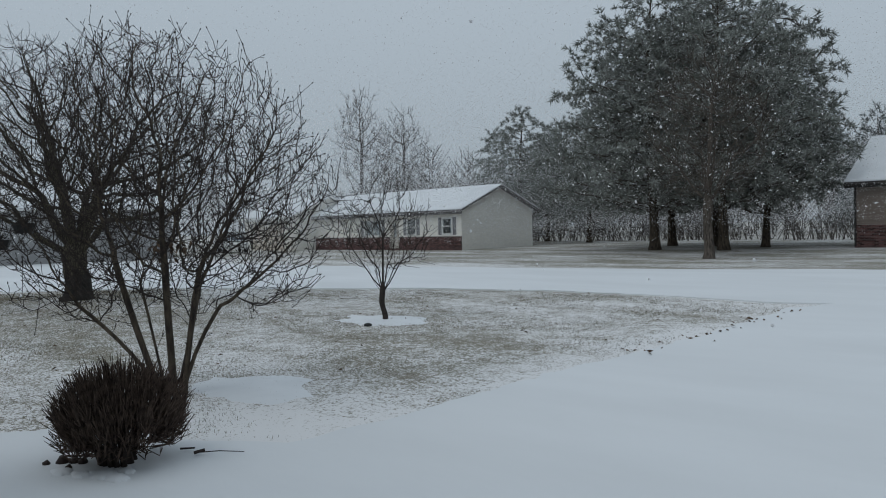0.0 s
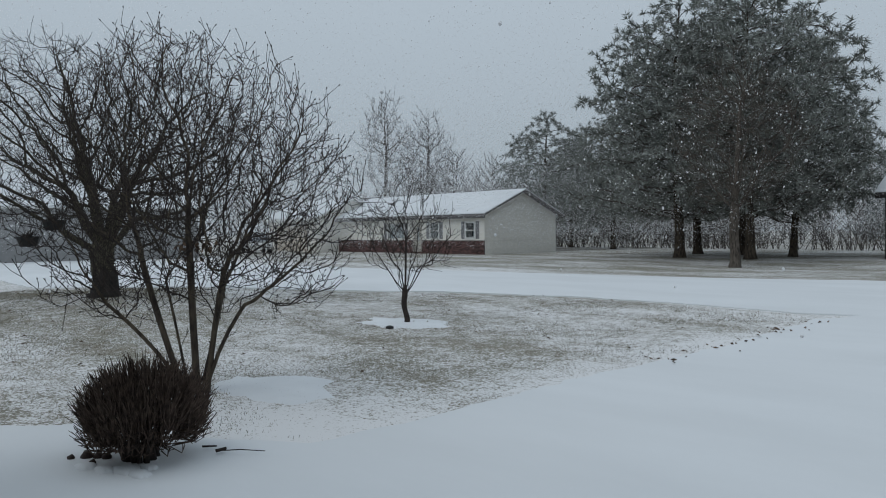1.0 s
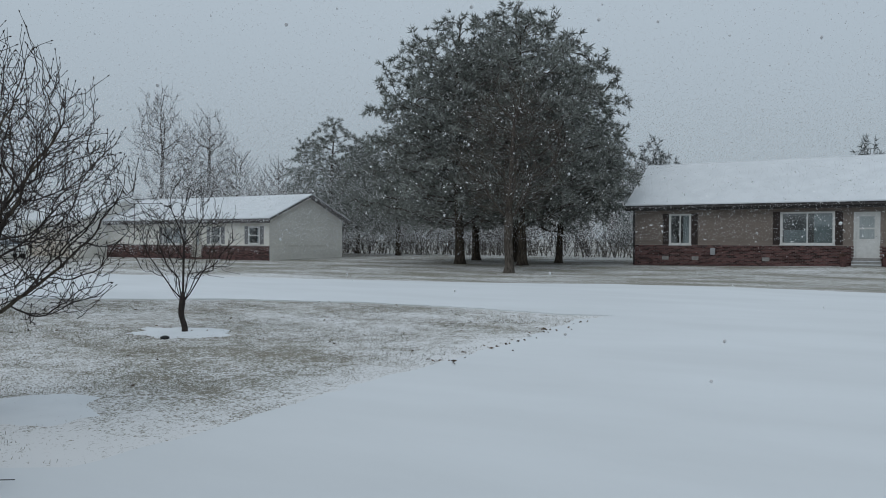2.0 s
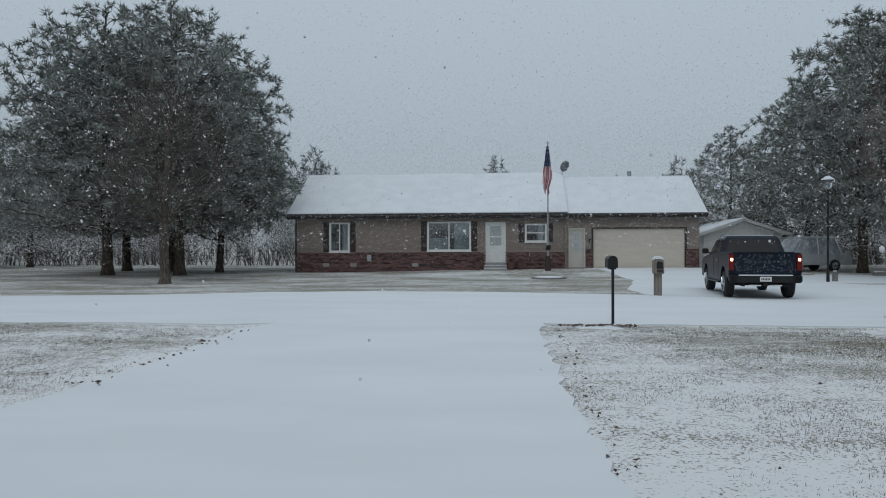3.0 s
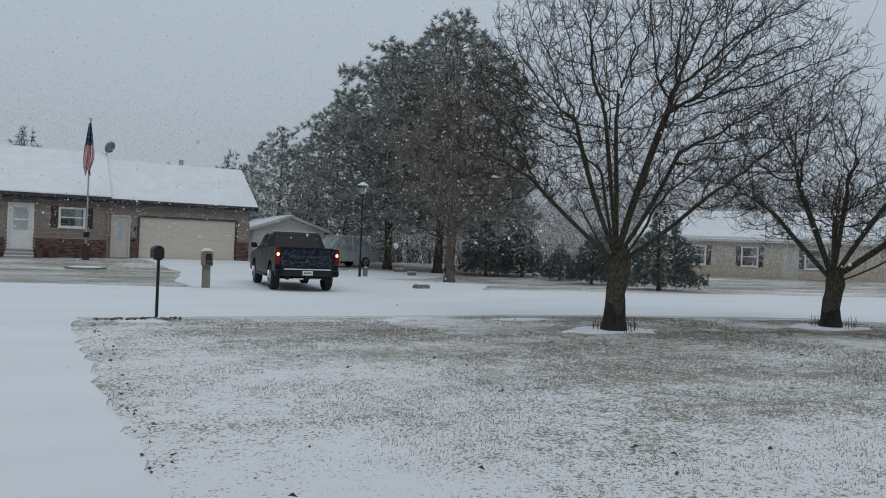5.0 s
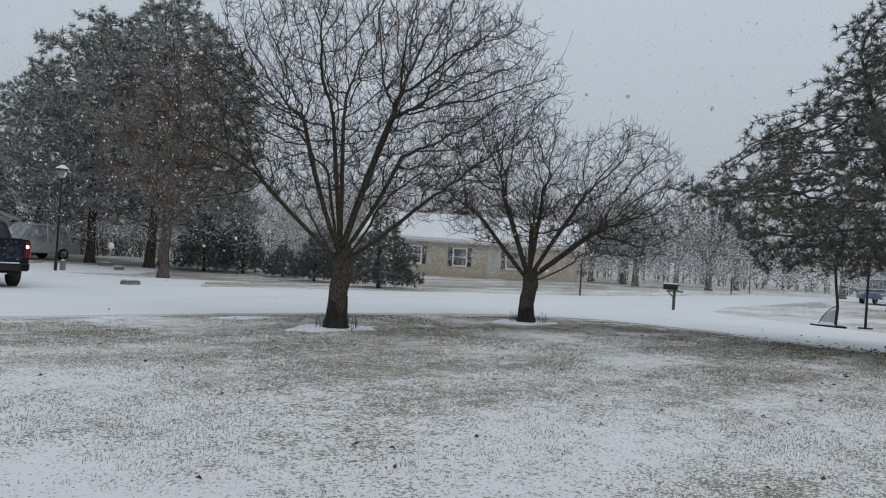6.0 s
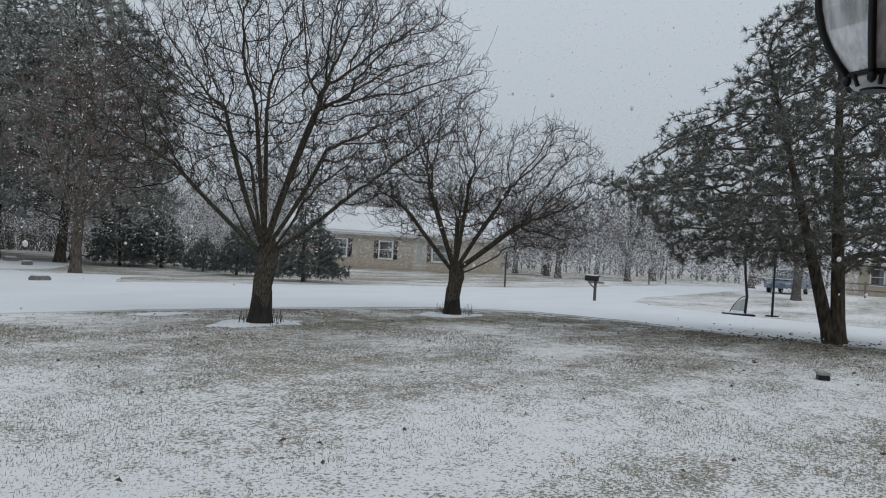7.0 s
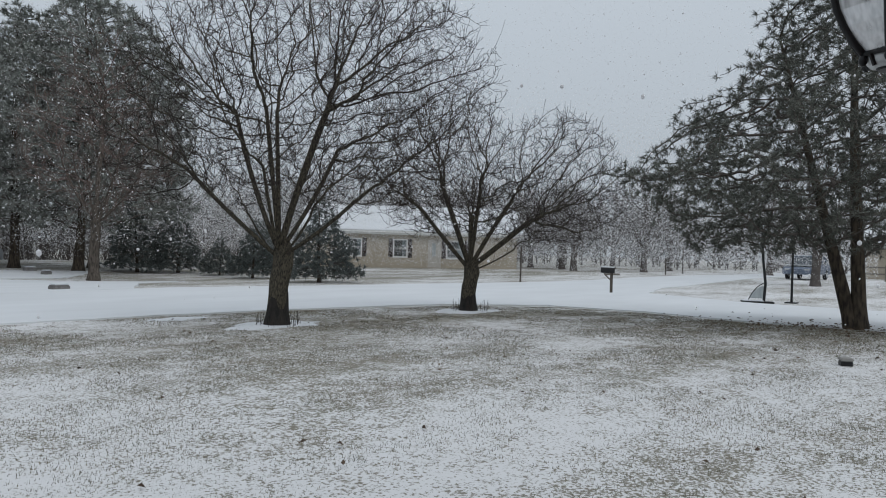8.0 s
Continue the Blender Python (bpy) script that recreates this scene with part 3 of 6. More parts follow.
# broad tree by the bend of the road
bare_tree("broad_tree", -17.62, 5.72, "old bare spreading tree with a thick mossy trunk", 7,
          [limb_line(1.05, 230, 38, 1.4, bend=25), limb_line(1.05, 45, 30, 1.5, bend=18), limb_line(1.1, 140, 40, 1.3, bend=25), limb_line(1.1, 320, 36, 1.3, bend=25), limb_line(1.1, 210, 12, 1.6), limb_line(1.0, 250, 66, 1.2, bend=25), limb_line(1.0, 20, 62, 1.2, bend=25)],
          [(0, 0, 3.4, 3.5, 3.5, 2.3), (-0.8, -0.8, 3.8, 2.4, 2.4, 2.1), (1.1, 1.1, 3.2, 2.2, 2.2, 1.9)], 1.35, 3000, 0.15, 0.2, 0.12, 0.0055, trunk=(1.15, 0.25, -0.05), bark=MOSSY, up=0.08, onward=0.4, jitter=0.3, spur=(0.12, 0.42), spurs=0.7, lift=0.5, whip=0.4)
# the two trees on the side lawn; (0.56, -0.83) runs across the view of them
bare_tree("yard_tree", 9.75, 10.84, "large bare spreading tree with mossy trunk and a dark wet base", 21,
          [limb_line(1.3, 132, 50, 2.2, bend=6), limb_line(1.4, 118, 25, 2.8, bend=12), limb_line(1.44, 60, 12, 2.8), limb_line(1.44, 300, 15, 2.9, bend=-6), limb_line(1.4, 318, 33, 2.3, bend=12), limb_line(1.3, 305, 58, 1.8, bend=14),
           limb_line(1.36, 210, 40, 1.8, bend=15), limb_line(1.36, 30, 45, 1.8, bend=15), limb_line(1.44, 200, 14, 2.6), limb_line(1.26, 255, 62, 1.4, bend=16), limb_line(1.26, 80, 60, 1.4, bend=16)],
          [(0.25, -0.35, 4.7, 3.3, 3.3, 2.6), (1.3, -1.9, 4.5, 2.0, 2.0, 2.0), (-1.25, 1.85, 3.7, 1.7, 1.7, 1.6), (0.2, -0.3, 2.9, 2.7, 2.7, 0.9)], 2.05, 5200, 0.13, 0.165, 0.070, 0.0042, trunk=(1.45, 0.19, 0.1), bark=MOSSY, up=0.09, onward=0.5, jitter=0.27, spur=(0.08, 0.32), spurs=1.1, lift=0.6, whip=0.25)
bare_tree("yard_tree", 15.7, 10.37, "smaller bare tree forking low into arching limbs", 25,
          [limb_line(1.05, 130, 42, 1.9, bend=4), limb_line(1.1, 120, 20, 2.2), limb_line(1.1, 310, 28, 2.0, bend=-6), limb_line(1.1, 300, 52, 1.9, bend=4), limb_line(1.0, 315, 68, 1.3, bend=14), limb_line(1.0, 215, 45, 1.6, bend=12), limb_line(1.1, 35, 38, 1.6, bend=10), limb_line(1.1, 240, 14, 2.0)],
          [(-0.55, 0.8, 3.8, 2.0, 2.0, 2.1), (1.15, -1.7, 3.25, 2.0, 2.0, 1.9), (0.2, -0.3, 2.7, 2.7, 2.7, 1.0)], 1.65, 3400, 0.13, 0.165, 0.066, 0.0046, trunk=(1.15, 0.185, 0.05), bark=MOSSY, up=0.07, onward=0.5, jitter=0.27, spur=(0.08, 0.32), spurs=1.1, lift=0.6, whip=0.25)
# slim bare trees before the pines across the road
bare_tree("roadside_tree", -15.25, 31.45, "bare grey roadside tree standing before dark pines", 31, fan(R1, 7, 2.6, (25, 48), 2.2) + [limb_line(2.6, 0, 3, 4.5)],
          [(0, 0, 5.6, 3.0, 3.0, 3.2), (0, 0, 7.6, 1.8, 1.8, 2.2)], 2.6, 1100, 0.26, 0.34, 0.10, 0.010, trunk=(2.7, 0.2, 0.0), twig=BARK, spur=(0.2, 0.6), spurs=1.2, lift=0.6, whip=0.5)
bare_tree("roadside_tree", 17.3, 30.9, "bare roadside tree with reddish twigs standing before pines", 33, fan(R1, 8, 2.7, (30, 52), 2.6) + [limb_line(2.7, 0, 3, 5.5)],
          [(0, 0, 5.8, 3.6, 3.6, 3.4), (0, 0, 8.2, 2.4, 2.4, 3.0)], 2.6, 1050, 0.25, 0.34, 0.10, 0.009, trunk=(2.9, 0.21, 0.0), twig=REDTWIG, spur=(0.2, 0.6), spurs=0.6, lift=0.6, whip=0.5)
# tall trees behind the white house
for k, (tx, ty, h) in enumerate(((-56.5, 44.5, 15.2), (-53.2, 47.0, 13.2))):
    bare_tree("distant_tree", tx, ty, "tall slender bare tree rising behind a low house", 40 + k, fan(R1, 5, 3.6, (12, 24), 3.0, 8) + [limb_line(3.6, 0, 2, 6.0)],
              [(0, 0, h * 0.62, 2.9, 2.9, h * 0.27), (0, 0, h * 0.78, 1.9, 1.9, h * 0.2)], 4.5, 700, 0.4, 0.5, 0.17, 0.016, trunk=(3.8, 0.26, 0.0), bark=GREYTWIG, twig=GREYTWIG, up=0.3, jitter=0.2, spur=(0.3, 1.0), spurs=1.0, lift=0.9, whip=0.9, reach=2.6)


# ---- bush ----
def hedge_bush():
    rng = random.Random(2)
    ob = thing("round_bush", on(-5.14, 1.92), "clipped round leafless bush of dense dark twigs in snow", "bush")
    stem, twigs = Soup(), Soup()
    for k in range(22):
        a, t = rng.uniform(0, 6.28), radians(rng.uniform(5, 60))
        d = Vector((math.sin(t) * math.cos(a), math.sin(t) * math.sin(a), math.cos(t)))
        stem.tube([(0.1 * math.cos(a), 0.1 * math.sin(a), -0.06), d * 0.2 + Vector((0, 0, 0.05)), d * 0.42 + Vector((0, 0, 0.08))], [0.022, 0.017, 0.01], 5)
    for k in range(1150):
        a, t = rng.uniform(0, 6.28), math.acos(1 - rng.random() * 1.45)
        d = Vector((math.sin(t) * math.cos(a), math.sin(t) * math.sin(a), math.cos(t)))
        rim = Vector((d.x * 0.41, d.y * 0.41, d.z * 0.30)) * rng.uniform(0.84, 1.04)
        rim.z *= 1.0 if rim.z > 0 else 1.7
        c = Vector((0, 0, 0.33))
        p1 = c + rim + Vector((0, 0, rng.uniform(0.0, 0.07)))
        p1.z = max(p1.z, 0.05)
        p0 = Vector((d.x * 0.16, d.y * 0.16, 0.08 + 0.22 * rng.random())).lerp(c + rim, rng.uniform(0.1, 0.55))
        mid = p0.lerp(p1, 0.5) + Vector((d.x * 0.05, d.y * 0.05, -0.02)) + Vector((rng.uniform(-1, 1), rng.uniform(-1, 1), rng.uniform(-1, 1))) * 0.02
        twigs.tube([p0, mid, p1], [0.0046, 0.0036, 0.0024], 3, cap=False)
        for q in range(2):
            e = p1 + Vector((d.x * 0.04 + rng.uniform(-0.04, 0.04), d.y * 0.04 + rng.uniform(-0.04, 0.04), rng.uniform(0.0, 0.09)))
            twigs.tube([mid.lerp(p1, rng.uniform(0.1, 0.8)), e], [0.0032, 0.002], 3, cap=False)
    part("stem", stem, TWIG, ob)
    part("crown", twigs, mat("bush_twig", (0.13, 0.095, 0.076), (0.03, 0.023, 0.02), 20, 0.9, spec=0.1), ob)


hedge_bush()


# ---- conifers ----
def conifer_meshes(seed, height, profile, lean_twin, count, step, kill, blades, tuft, width, needle_mat, base, tip, rise, lumps, inner):
    """One conifer: profile lists (height, radius) of its crown; brushes of needles stand along the outer shoots."""
    rng, nrg = random.Random(seed), np.random.default_rng(seed)
    zs, rs = zip(*profile)
    pts = []
    while len(pts) < count:
        z = nrg.uniform(zs[0], zs[-1])
        a, u = nrg.uniform(0, 2 * math.pi), nrg.random() ** 0.36
        top = float(np.interp(z, zs, rs)) * (1 + lumps * (noise.noise((math.cos(a) * 1.7, math.sin(a) * 1.7, z * 0.55 + seed)) + 1.1 * noise.noise((math.cos(a) * 4.5, math.sin(a) * 4.5, z * 1.5 + seed))))
        if nrg.random() < (top / max(rs)) ** 1.2:
            pts.append((u * top * math.cos(a), u * top * math.sin(a), z))
    bow = [(0.12 * math.sin(z * 0.5 + seed), 0.12 * math.cos(z * 0.4 + seed) - 0.12, z) for z in np.arange(-0.1, height * 0.97, 0.3)]
    roots = [bow]
    if lean_twin:
        roots.append([(-0.07 + lean_twin[0] * u, -0.1 + lean_twin[1] * u, -0.1 + 6.0 * u) for u in np.linspace(0, 1, 22) ** 1.15])
    rooted = sum(len(r) for r in roots)
    pos, par = colonise(nrg, roots, np.array(pts), step, 2.6, kill, rise, 0.26, 0.4, 14000)
    rad, ends = thickness(par, tip, base)
    V = [Vector(p) for p in pos]
    trunk, limb, leaf = Soup(), Soup(), Soup()
    for run, order, source in chains(pos, par, rad):
        line, radii = [V[i] for i in run], [float(rad[i]) for i in run]
        if order == 0:
            stem = sum(1 for i in run if i < rooted)
            radii = [base * (1 - 0.88 * k / stem) if k < stem else min(radii[k], base * 0.12) for k in range(len(run))]
            radii[0] *= 1.45
            radii[1] *= 1.15
            trunk.tube(line, radii, 10)
            continue
        radii[0] = radii[1]
        limb.tube(line, radii, 4 if radii[0] > 3 * tip else 3, cap=False)
        for i, (a, b) in enumerate(zip(line, line[1:])):
            left = len(line) - 2 - i
            if left > inner or rad[run[i + 1]] > 12 * tip:
                continue
            d = (b - a).normalized()
            for twin in range(2):
                c = b.lerp(a, rng.random())
                axis = (d + Vector((rng.gauss(0, 1), rng.gauss(0, 1), rng.gauss(0, 0.7) + 0.6)) * (0.3 if left == 0 else 0.6)).normalized()
                c = c + axis * tuft * rng.uniform(0.0, 0.7)
                for q in range(blades):
                    e = (axis * 0.75 + Vector((rng.gauss(0, 1), rng.gauss(0, 1), rng.gauss(0, 1))) * 0.62).normalized()
                    side = e.orthogonal().normalized()
                    side.rotate(Matrix.Rotation(rng.uniform(0, 6.28), 3, e))
                    L = tuft * rng.uniform(0.6, 1.15)
                    k = len(leaf.v)
                    leaf.v += [tuple(c - side * width), tuple(c + side * width), tuple(c + e * L)]
                    leaf.f.append((k, k + 1, k + 2))
    return trunk.mesh("trunk", WETBARK, True), limb.mesh("branchwork", PINE_TWIG), leaf.mesh("needles", needle_mat)


PINE_A = conifer_meshes(1, 12.5, [(1.7, 1.6), (2.3, 3.6), (3.6, 4.6), (6.0, 4.5), (8.5, 3.7), (10.5, 2.5), (11.8, 1.3), (12.5, 0.3)], None, 2300, 0.30, 0.36, 13, 0.32, 0.024, NEEDLE_HAZED, 0.24, 0.011, 0.18, 0.45, 5)
PINE_B = conifer_meshes(2, 11.5, [(1.8, 1.4), (2.4, 3.2), (3.8, 4.2), (6.0, 4.1), (8.3, 3.2), (10.0, 2.1), (11.0, 1.1), (11.5, 0.3)], None, 2000, 0.30, 0.36, 13, 0.32, 0.024, NEEDLE_HAZED, 0.22, 0.011, 0.2, 0.45, 5)
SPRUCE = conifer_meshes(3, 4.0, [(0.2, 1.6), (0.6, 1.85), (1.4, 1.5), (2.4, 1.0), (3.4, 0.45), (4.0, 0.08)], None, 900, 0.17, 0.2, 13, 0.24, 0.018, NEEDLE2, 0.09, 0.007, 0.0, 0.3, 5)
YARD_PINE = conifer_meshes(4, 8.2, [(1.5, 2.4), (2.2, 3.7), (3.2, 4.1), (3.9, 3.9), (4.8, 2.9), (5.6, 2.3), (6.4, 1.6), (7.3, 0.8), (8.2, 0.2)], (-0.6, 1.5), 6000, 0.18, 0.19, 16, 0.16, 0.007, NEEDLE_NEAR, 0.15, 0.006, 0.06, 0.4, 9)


def conifer(name, meshes, x, y, turn, size, label, wide=1.0, group=""):
    ob = thing(name, on(x, y, turn), label, "tree", group)
    ob.scale = (size * wide, size * wide, size)
    for me, pn in zip(meshes, ("trunk", "branchwork", "crown")):
        o = new(pn, me)
        o.parent = ob
    return ob


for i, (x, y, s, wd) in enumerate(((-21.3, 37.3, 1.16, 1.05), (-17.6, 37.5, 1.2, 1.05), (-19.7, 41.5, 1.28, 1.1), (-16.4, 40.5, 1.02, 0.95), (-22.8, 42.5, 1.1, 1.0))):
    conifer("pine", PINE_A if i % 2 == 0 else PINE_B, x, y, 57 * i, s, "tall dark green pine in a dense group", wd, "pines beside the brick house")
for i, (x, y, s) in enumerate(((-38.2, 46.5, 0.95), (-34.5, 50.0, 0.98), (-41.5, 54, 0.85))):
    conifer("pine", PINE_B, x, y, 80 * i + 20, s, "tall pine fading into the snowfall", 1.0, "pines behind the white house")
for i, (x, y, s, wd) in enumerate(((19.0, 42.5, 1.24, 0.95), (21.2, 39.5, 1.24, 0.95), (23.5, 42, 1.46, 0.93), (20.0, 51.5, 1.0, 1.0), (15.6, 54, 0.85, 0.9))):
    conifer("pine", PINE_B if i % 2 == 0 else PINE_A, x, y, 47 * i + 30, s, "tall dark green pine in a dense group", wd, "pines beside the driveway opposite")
for i, (x, y, s) in enumerate(((24.0, 38.6, 1.0), (25.6, 37.2, 0.95), (26.3, 34.0, 0.56), (26.0, 30.6, 0.78), (24.6, 24.4, 1.0), (31, 36, 0.8))):
    conifer("spruce", SPRUCE, x, y, 70 * i, s, "short bushy blue-green spruce with low branches", 1.0, "small spruces along the far verge")
for i, (x, y, s) in enumerate(((-1.5, 80, 2.75), (-20.3, 75.3, 2.95), (17.1, 78, 2.65), (11.2, 80, 2.15), (-18.6, 77, 2.4))):
    conifer("distant_spruce", SPRUCE, x, y, 50 * i, s, "distant conifer whose top shows above a roof", 0.9)
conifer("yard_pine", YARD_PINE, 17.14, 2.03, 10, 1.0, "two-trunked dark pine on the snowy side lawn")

# ---- houses ----
PANE_CLEAR = bpy.data.materials.new("clear_pane")
PANE_CLEAR.use_nodes = True
pn = PANE_CLEAR.node_tree
mixer, see, shine = pn.nodes.new("ShaderNodeMixShader"), pn.nodes.new("ShaderNodeBsdfTransparent"), pn.nodes.new("ShaderNodeBsdfGlossy")
see.inputs["Color"].default_value = (0.82, 0.86, 0.87, 1)
shine.inputs["Roughness"].default_value = 0.04
mixer.inputs["Fac"].default_value = 0.13
pn.links.new(see.outputs[0], mixer.inputs[1])
pn.links.new(shine.outputs[0], mixer.inputs[2])
pn.links.new(mixer.outputs[0], pn.nodes["Material Output"].inputs["Surface"])
FROST = mat("frosted_glass", (0.62, 0.64, 0.63), (0.5, 0.52, 0.52), 6, 0.3)
# clear glass; white diffuse streaks paint the reflections on it
STREAKED = bpy.data.materials.new("streaked_reflection_glass")
STREAKED.use_nodes = True
sn = STREAKED.node_tree
sa, sb, sc, sd, se = (sn.nodes.new("ShaderNode" + k) for k in ("MixShader", "MixShader", "BsdfTransparent", "BsdfGlossy", "BsdfDiffuse"))
sd.inputs["Roughness"].default_value = 0.12
se.inputs["Color"].default_value = (0.9, 0.92, 0.92, 1)
sa.inputs["Fac"].default_value, sb.inputs["Fac"].default_value = 0.6, 0.25
streak, wave, where = sn.nodes.new("ShaderNodeMapping"), sn.nodes.new("ShaderNodeTexNoise"), sn.nodes.new("ShaderNodeTexCoord")
amount = sn.nodes.new("ShaderNodeMapRange")
streak.inputs["Scale"].default_value = (45, 45, 4)
wave.inputs["Scale"].default_value = 1.0
amount.inputs["From Min"].default_value, amount.inputs["From Max"].default_value = 0.35, 0.65
amount.inputs["To Min"].default_value, amount.inputs["To Max"].default_value = 0.3, 0.9
sn.links.new(where.outputs["Object"], streak.inputs["Vector"])
sn.links.new(streak.outputs["Vector"], wave.inputs["Vector"])
sn.links.new(wave.outputs["Fac"], amount.inputs["Value"])
sn.links.new(amount.outputs["Result"], sa.inputs["Fac"])
sn.links.new(sc.outputs[0], sa.inputs[1])
sn.links.new(se.outputs[0], sa.inputs[2])
sn.links.new(sa.outputs[0], sb.inputs[1])
sn.links.new(sd.outputs[0], sb.inputs[2])
sn.links.new(sb.outputs[0], sn.nodes["Material Output"].inputs["Surface"])
ROOM = mat("dim_room", (0.16, 0.15, 0.14), (0.11, 0.10, 0.095), 2, 0.9)


def gaps(a, b, z, openings):
    """The stretches of a..b at height z that no opening takes."""
    out, cur = [], a
    for o in sorted(openings, key=lambda q: q[1]):
        if o[3] <= z <= o[4]:
            if o[1] > cur:
                out.append((cur, o[1]))
            cur = max(cur, o[2])
    if b > cur:
        out.append((cur, b))
    return out


def front_wall(a, b, z0, z1, openings, y0, y1):
    """A wall of one piece with its openings cut through."""
    zs = sorted({z0, z1, *[q for o in openings for q in (o[3], o[4]) if z0 < q < z1]})
    xs = sorted({a, b, *[q for o in openings for q in (o[1], o[2]) if a < q < b]})
    s, ids = Soup(), {}

    def vid(i, k, j):
        if (i, k, j) not in ids:
            ids[i, k, j] = len(s.v)
            s.v.append((xs[i], (y0, y1)[k], zs[j]))
        return ids[i, k, j]

    def solid(i, j):
        if not (0 <= i < len(xs) - 1 and 0 <= j < len(zs) - 1):
            return False
        x, z = (xs[i] + xs[i + 1]) / 2, (zs[j] + zs[j + 1]) / 2
        return not any(o[1] < x < o[2] and o[3] < z < o[4] for o in openings)

    for i in range(len(xs) - 1):
        for j in range(len(zs) - 1):
            if solid(i, j):
                for k in (0, 1):
                    s.f.append((vid(i, k, j), vid(i + 1, k, j), vid(i + 1, k, j + 1), vid(i, k, j + 1)))
                for di, dj, p, q in ((-1, 0, (i, j), (i, j + 1)), (1, 0, (i + 1, j), (i + 1, j + 1)), (0, -1, (i, j), (i + 1, j)), (0, 1, (i, j + 1), (i + 1, j + 1))):
                    if not solid(i + di, j + dj):
                        s.f.append((vid(p[0], 0, p[1]), vid(q[0], 0, q[1]), vid(q[0], 1, q[1]), vid(p[0], 1, p[1])))
    return s


def window_unit(house, x0, x1, z0, z1, style, shutters, frame_mat=TRIM, shutter_mat=SHUTTER):
    w = part("window", Soup().box(x0, x1, 0.02, 0.05, z0, z0 + 0.04), frame_mat, house)
    f = 0.085
    for u in ((x0 - 0.02, x0 + f, z0, z1), (x1 - f, x1 + 0.02, z0, z1), (x0 + f, x1 - f, z1 - f, z1), (x0 + f, x1 - f, z0, z0 + f)):
        part("frame", Soup().box(u[0], u[1], -0.05, 0.06, u[2], u[3]), frame_mat, w)
    part("sill", Soup().box(x0 - 0.05, x1 + 0.05, -0.09, -0.02, z0 - 0.05, z0 + 0.0), frame_mat, w)
    mid = (x0 + x1) / 2
    if style == "slider":
        part("mullion", Soup().box(mid - 0.03, mid + 0.03, -0.02, 0.04, z0 + f, z1 - f), frame_mat, w)
        for a, b in ((x0 + f, mid - 0.03), (mid + 0.03, x1 - f)):
            part("pane", Soup().box(a, b, 0.01, 0.018, z0 + f, z1 - f), PANE_CLEAR, w).visible_shadow = False
    else:
        zm = (z0 + z1) / 2
        part("meeting_rail", Soup().box(x0 + f, x1 - f, -0.02, 0.04, zm - 0.03, zm + 0.03), frame_mat, w)
        for a, b in ((z0 + f, zm - 0.03), (zm + 0.03, z1 - f)):
            part("pane", Soup().box(x0 + f, x1 - f, 0.01, 0.018, a, b), PANE_CLEAR, w).visible_shadow = False
    part("room_wall", Soup().box(x0 - 0.1, x1 + 0.1, 0.75, 0.8, z0 - 0.2, z1 + 0.2), ROOM, w, "dim room behind the glass")
    part("curtain", Soup().box(x0 + 0.62 * (x1 - x0), x1 - 0.03, 0.14, 0.16, z0 + 0.03, z1 - 0.03), CURTAIN, w, "pale curtain")
    if x1 - x0 > 1.5:
        part("curtain", Soup().box(x0 + 0.12, x0 + 0.5 * (x1 - x0), 0.2, 0.22, z0 + 0.03, z0 + 0.45 * (z1 - z0)), CURTAIN, w, "pale half curtain")
    if shutters:
        for side in (-1, 1):
            edge = x0 - 0.03 if side < 0 else x1 + 0.03
            a, b = (edge - 0.33, edge) if side < 0 else (edge, edge + 0.33)
            sh = part("shutter", Soup().box(a, b, -0.03, 0.0, z0 - 0.02, z1 + 0.02), shutter_mat, house, "louvred shutter")
            slats = Soup()
            k = z0 + 0.05
            while k < z1 - 0.05:
                slats.box(a + 0.04, b - 0.04, -0.045, -0.03, k, k + 0.03)
                k += 0.06
            tagged(part("louvre", slats, shutter_mat, sh), kind="stuff")
    return w


def door_unit(house, x0, x1, z0, z1, colour, glazed):
    d = part("door", Soup().box(x0 + 0.08, x1 - 0.08, 0.05, 0.10, z0, z1 - 0.08), colour, house)
    for a, b, c, e in ((x0, x0 + 0.08, z0, z1), (x1 - 0.08, x1, z0, z1), (x0 + 0.08, x1 - 0.08, z1 - 0.08, z1)):
        part("door_frame", Soup().box(a, b, -0.04, 0.10, c, e), TRIM if glazed else DOOR_GREY, d)
    w = x1 - x0
    h = z1 - z0
    if glazed:
        part("pane", Soup().box(x0 + 0.24, x1 - 0.24, 0.035, 0.05, z0 + 0.42 * h, z0 + 0.9 * h), CURTAIN, d, "pale storm door glass")
        part("rail", Soup().box(x0 + 0.2, x1 - 0.2, 0.02, 0.05, z0 + 0.62 * h, z0 + 0.66 * h), TRIM, d)
    else:
        part("pane", Soup().box(x0 + 0.3, x0 + 0.3 + 0.28, 0.035, 0.05, z0 + 0.42 * h, z0 + 0.88 * h), CURTAIN, d)
        for zz in (0.08, 0.24):
            part("panel", Soup().box(x0 + 0.2, x1 - 0.2, 0.035, 0.05, z0 + zz * h, z0 + (zz + 0.13) * h), colour, d, bevel=0.006)
    part("handle", Soup().tube([(x1 - 0.16, 0.0, z0 + 0.46 * h), (x1 - 0.16, 0.05, z0 + 0.46 * h)], [0.03, 0.02], 8), STEEL, d, "metal handle")
    return d


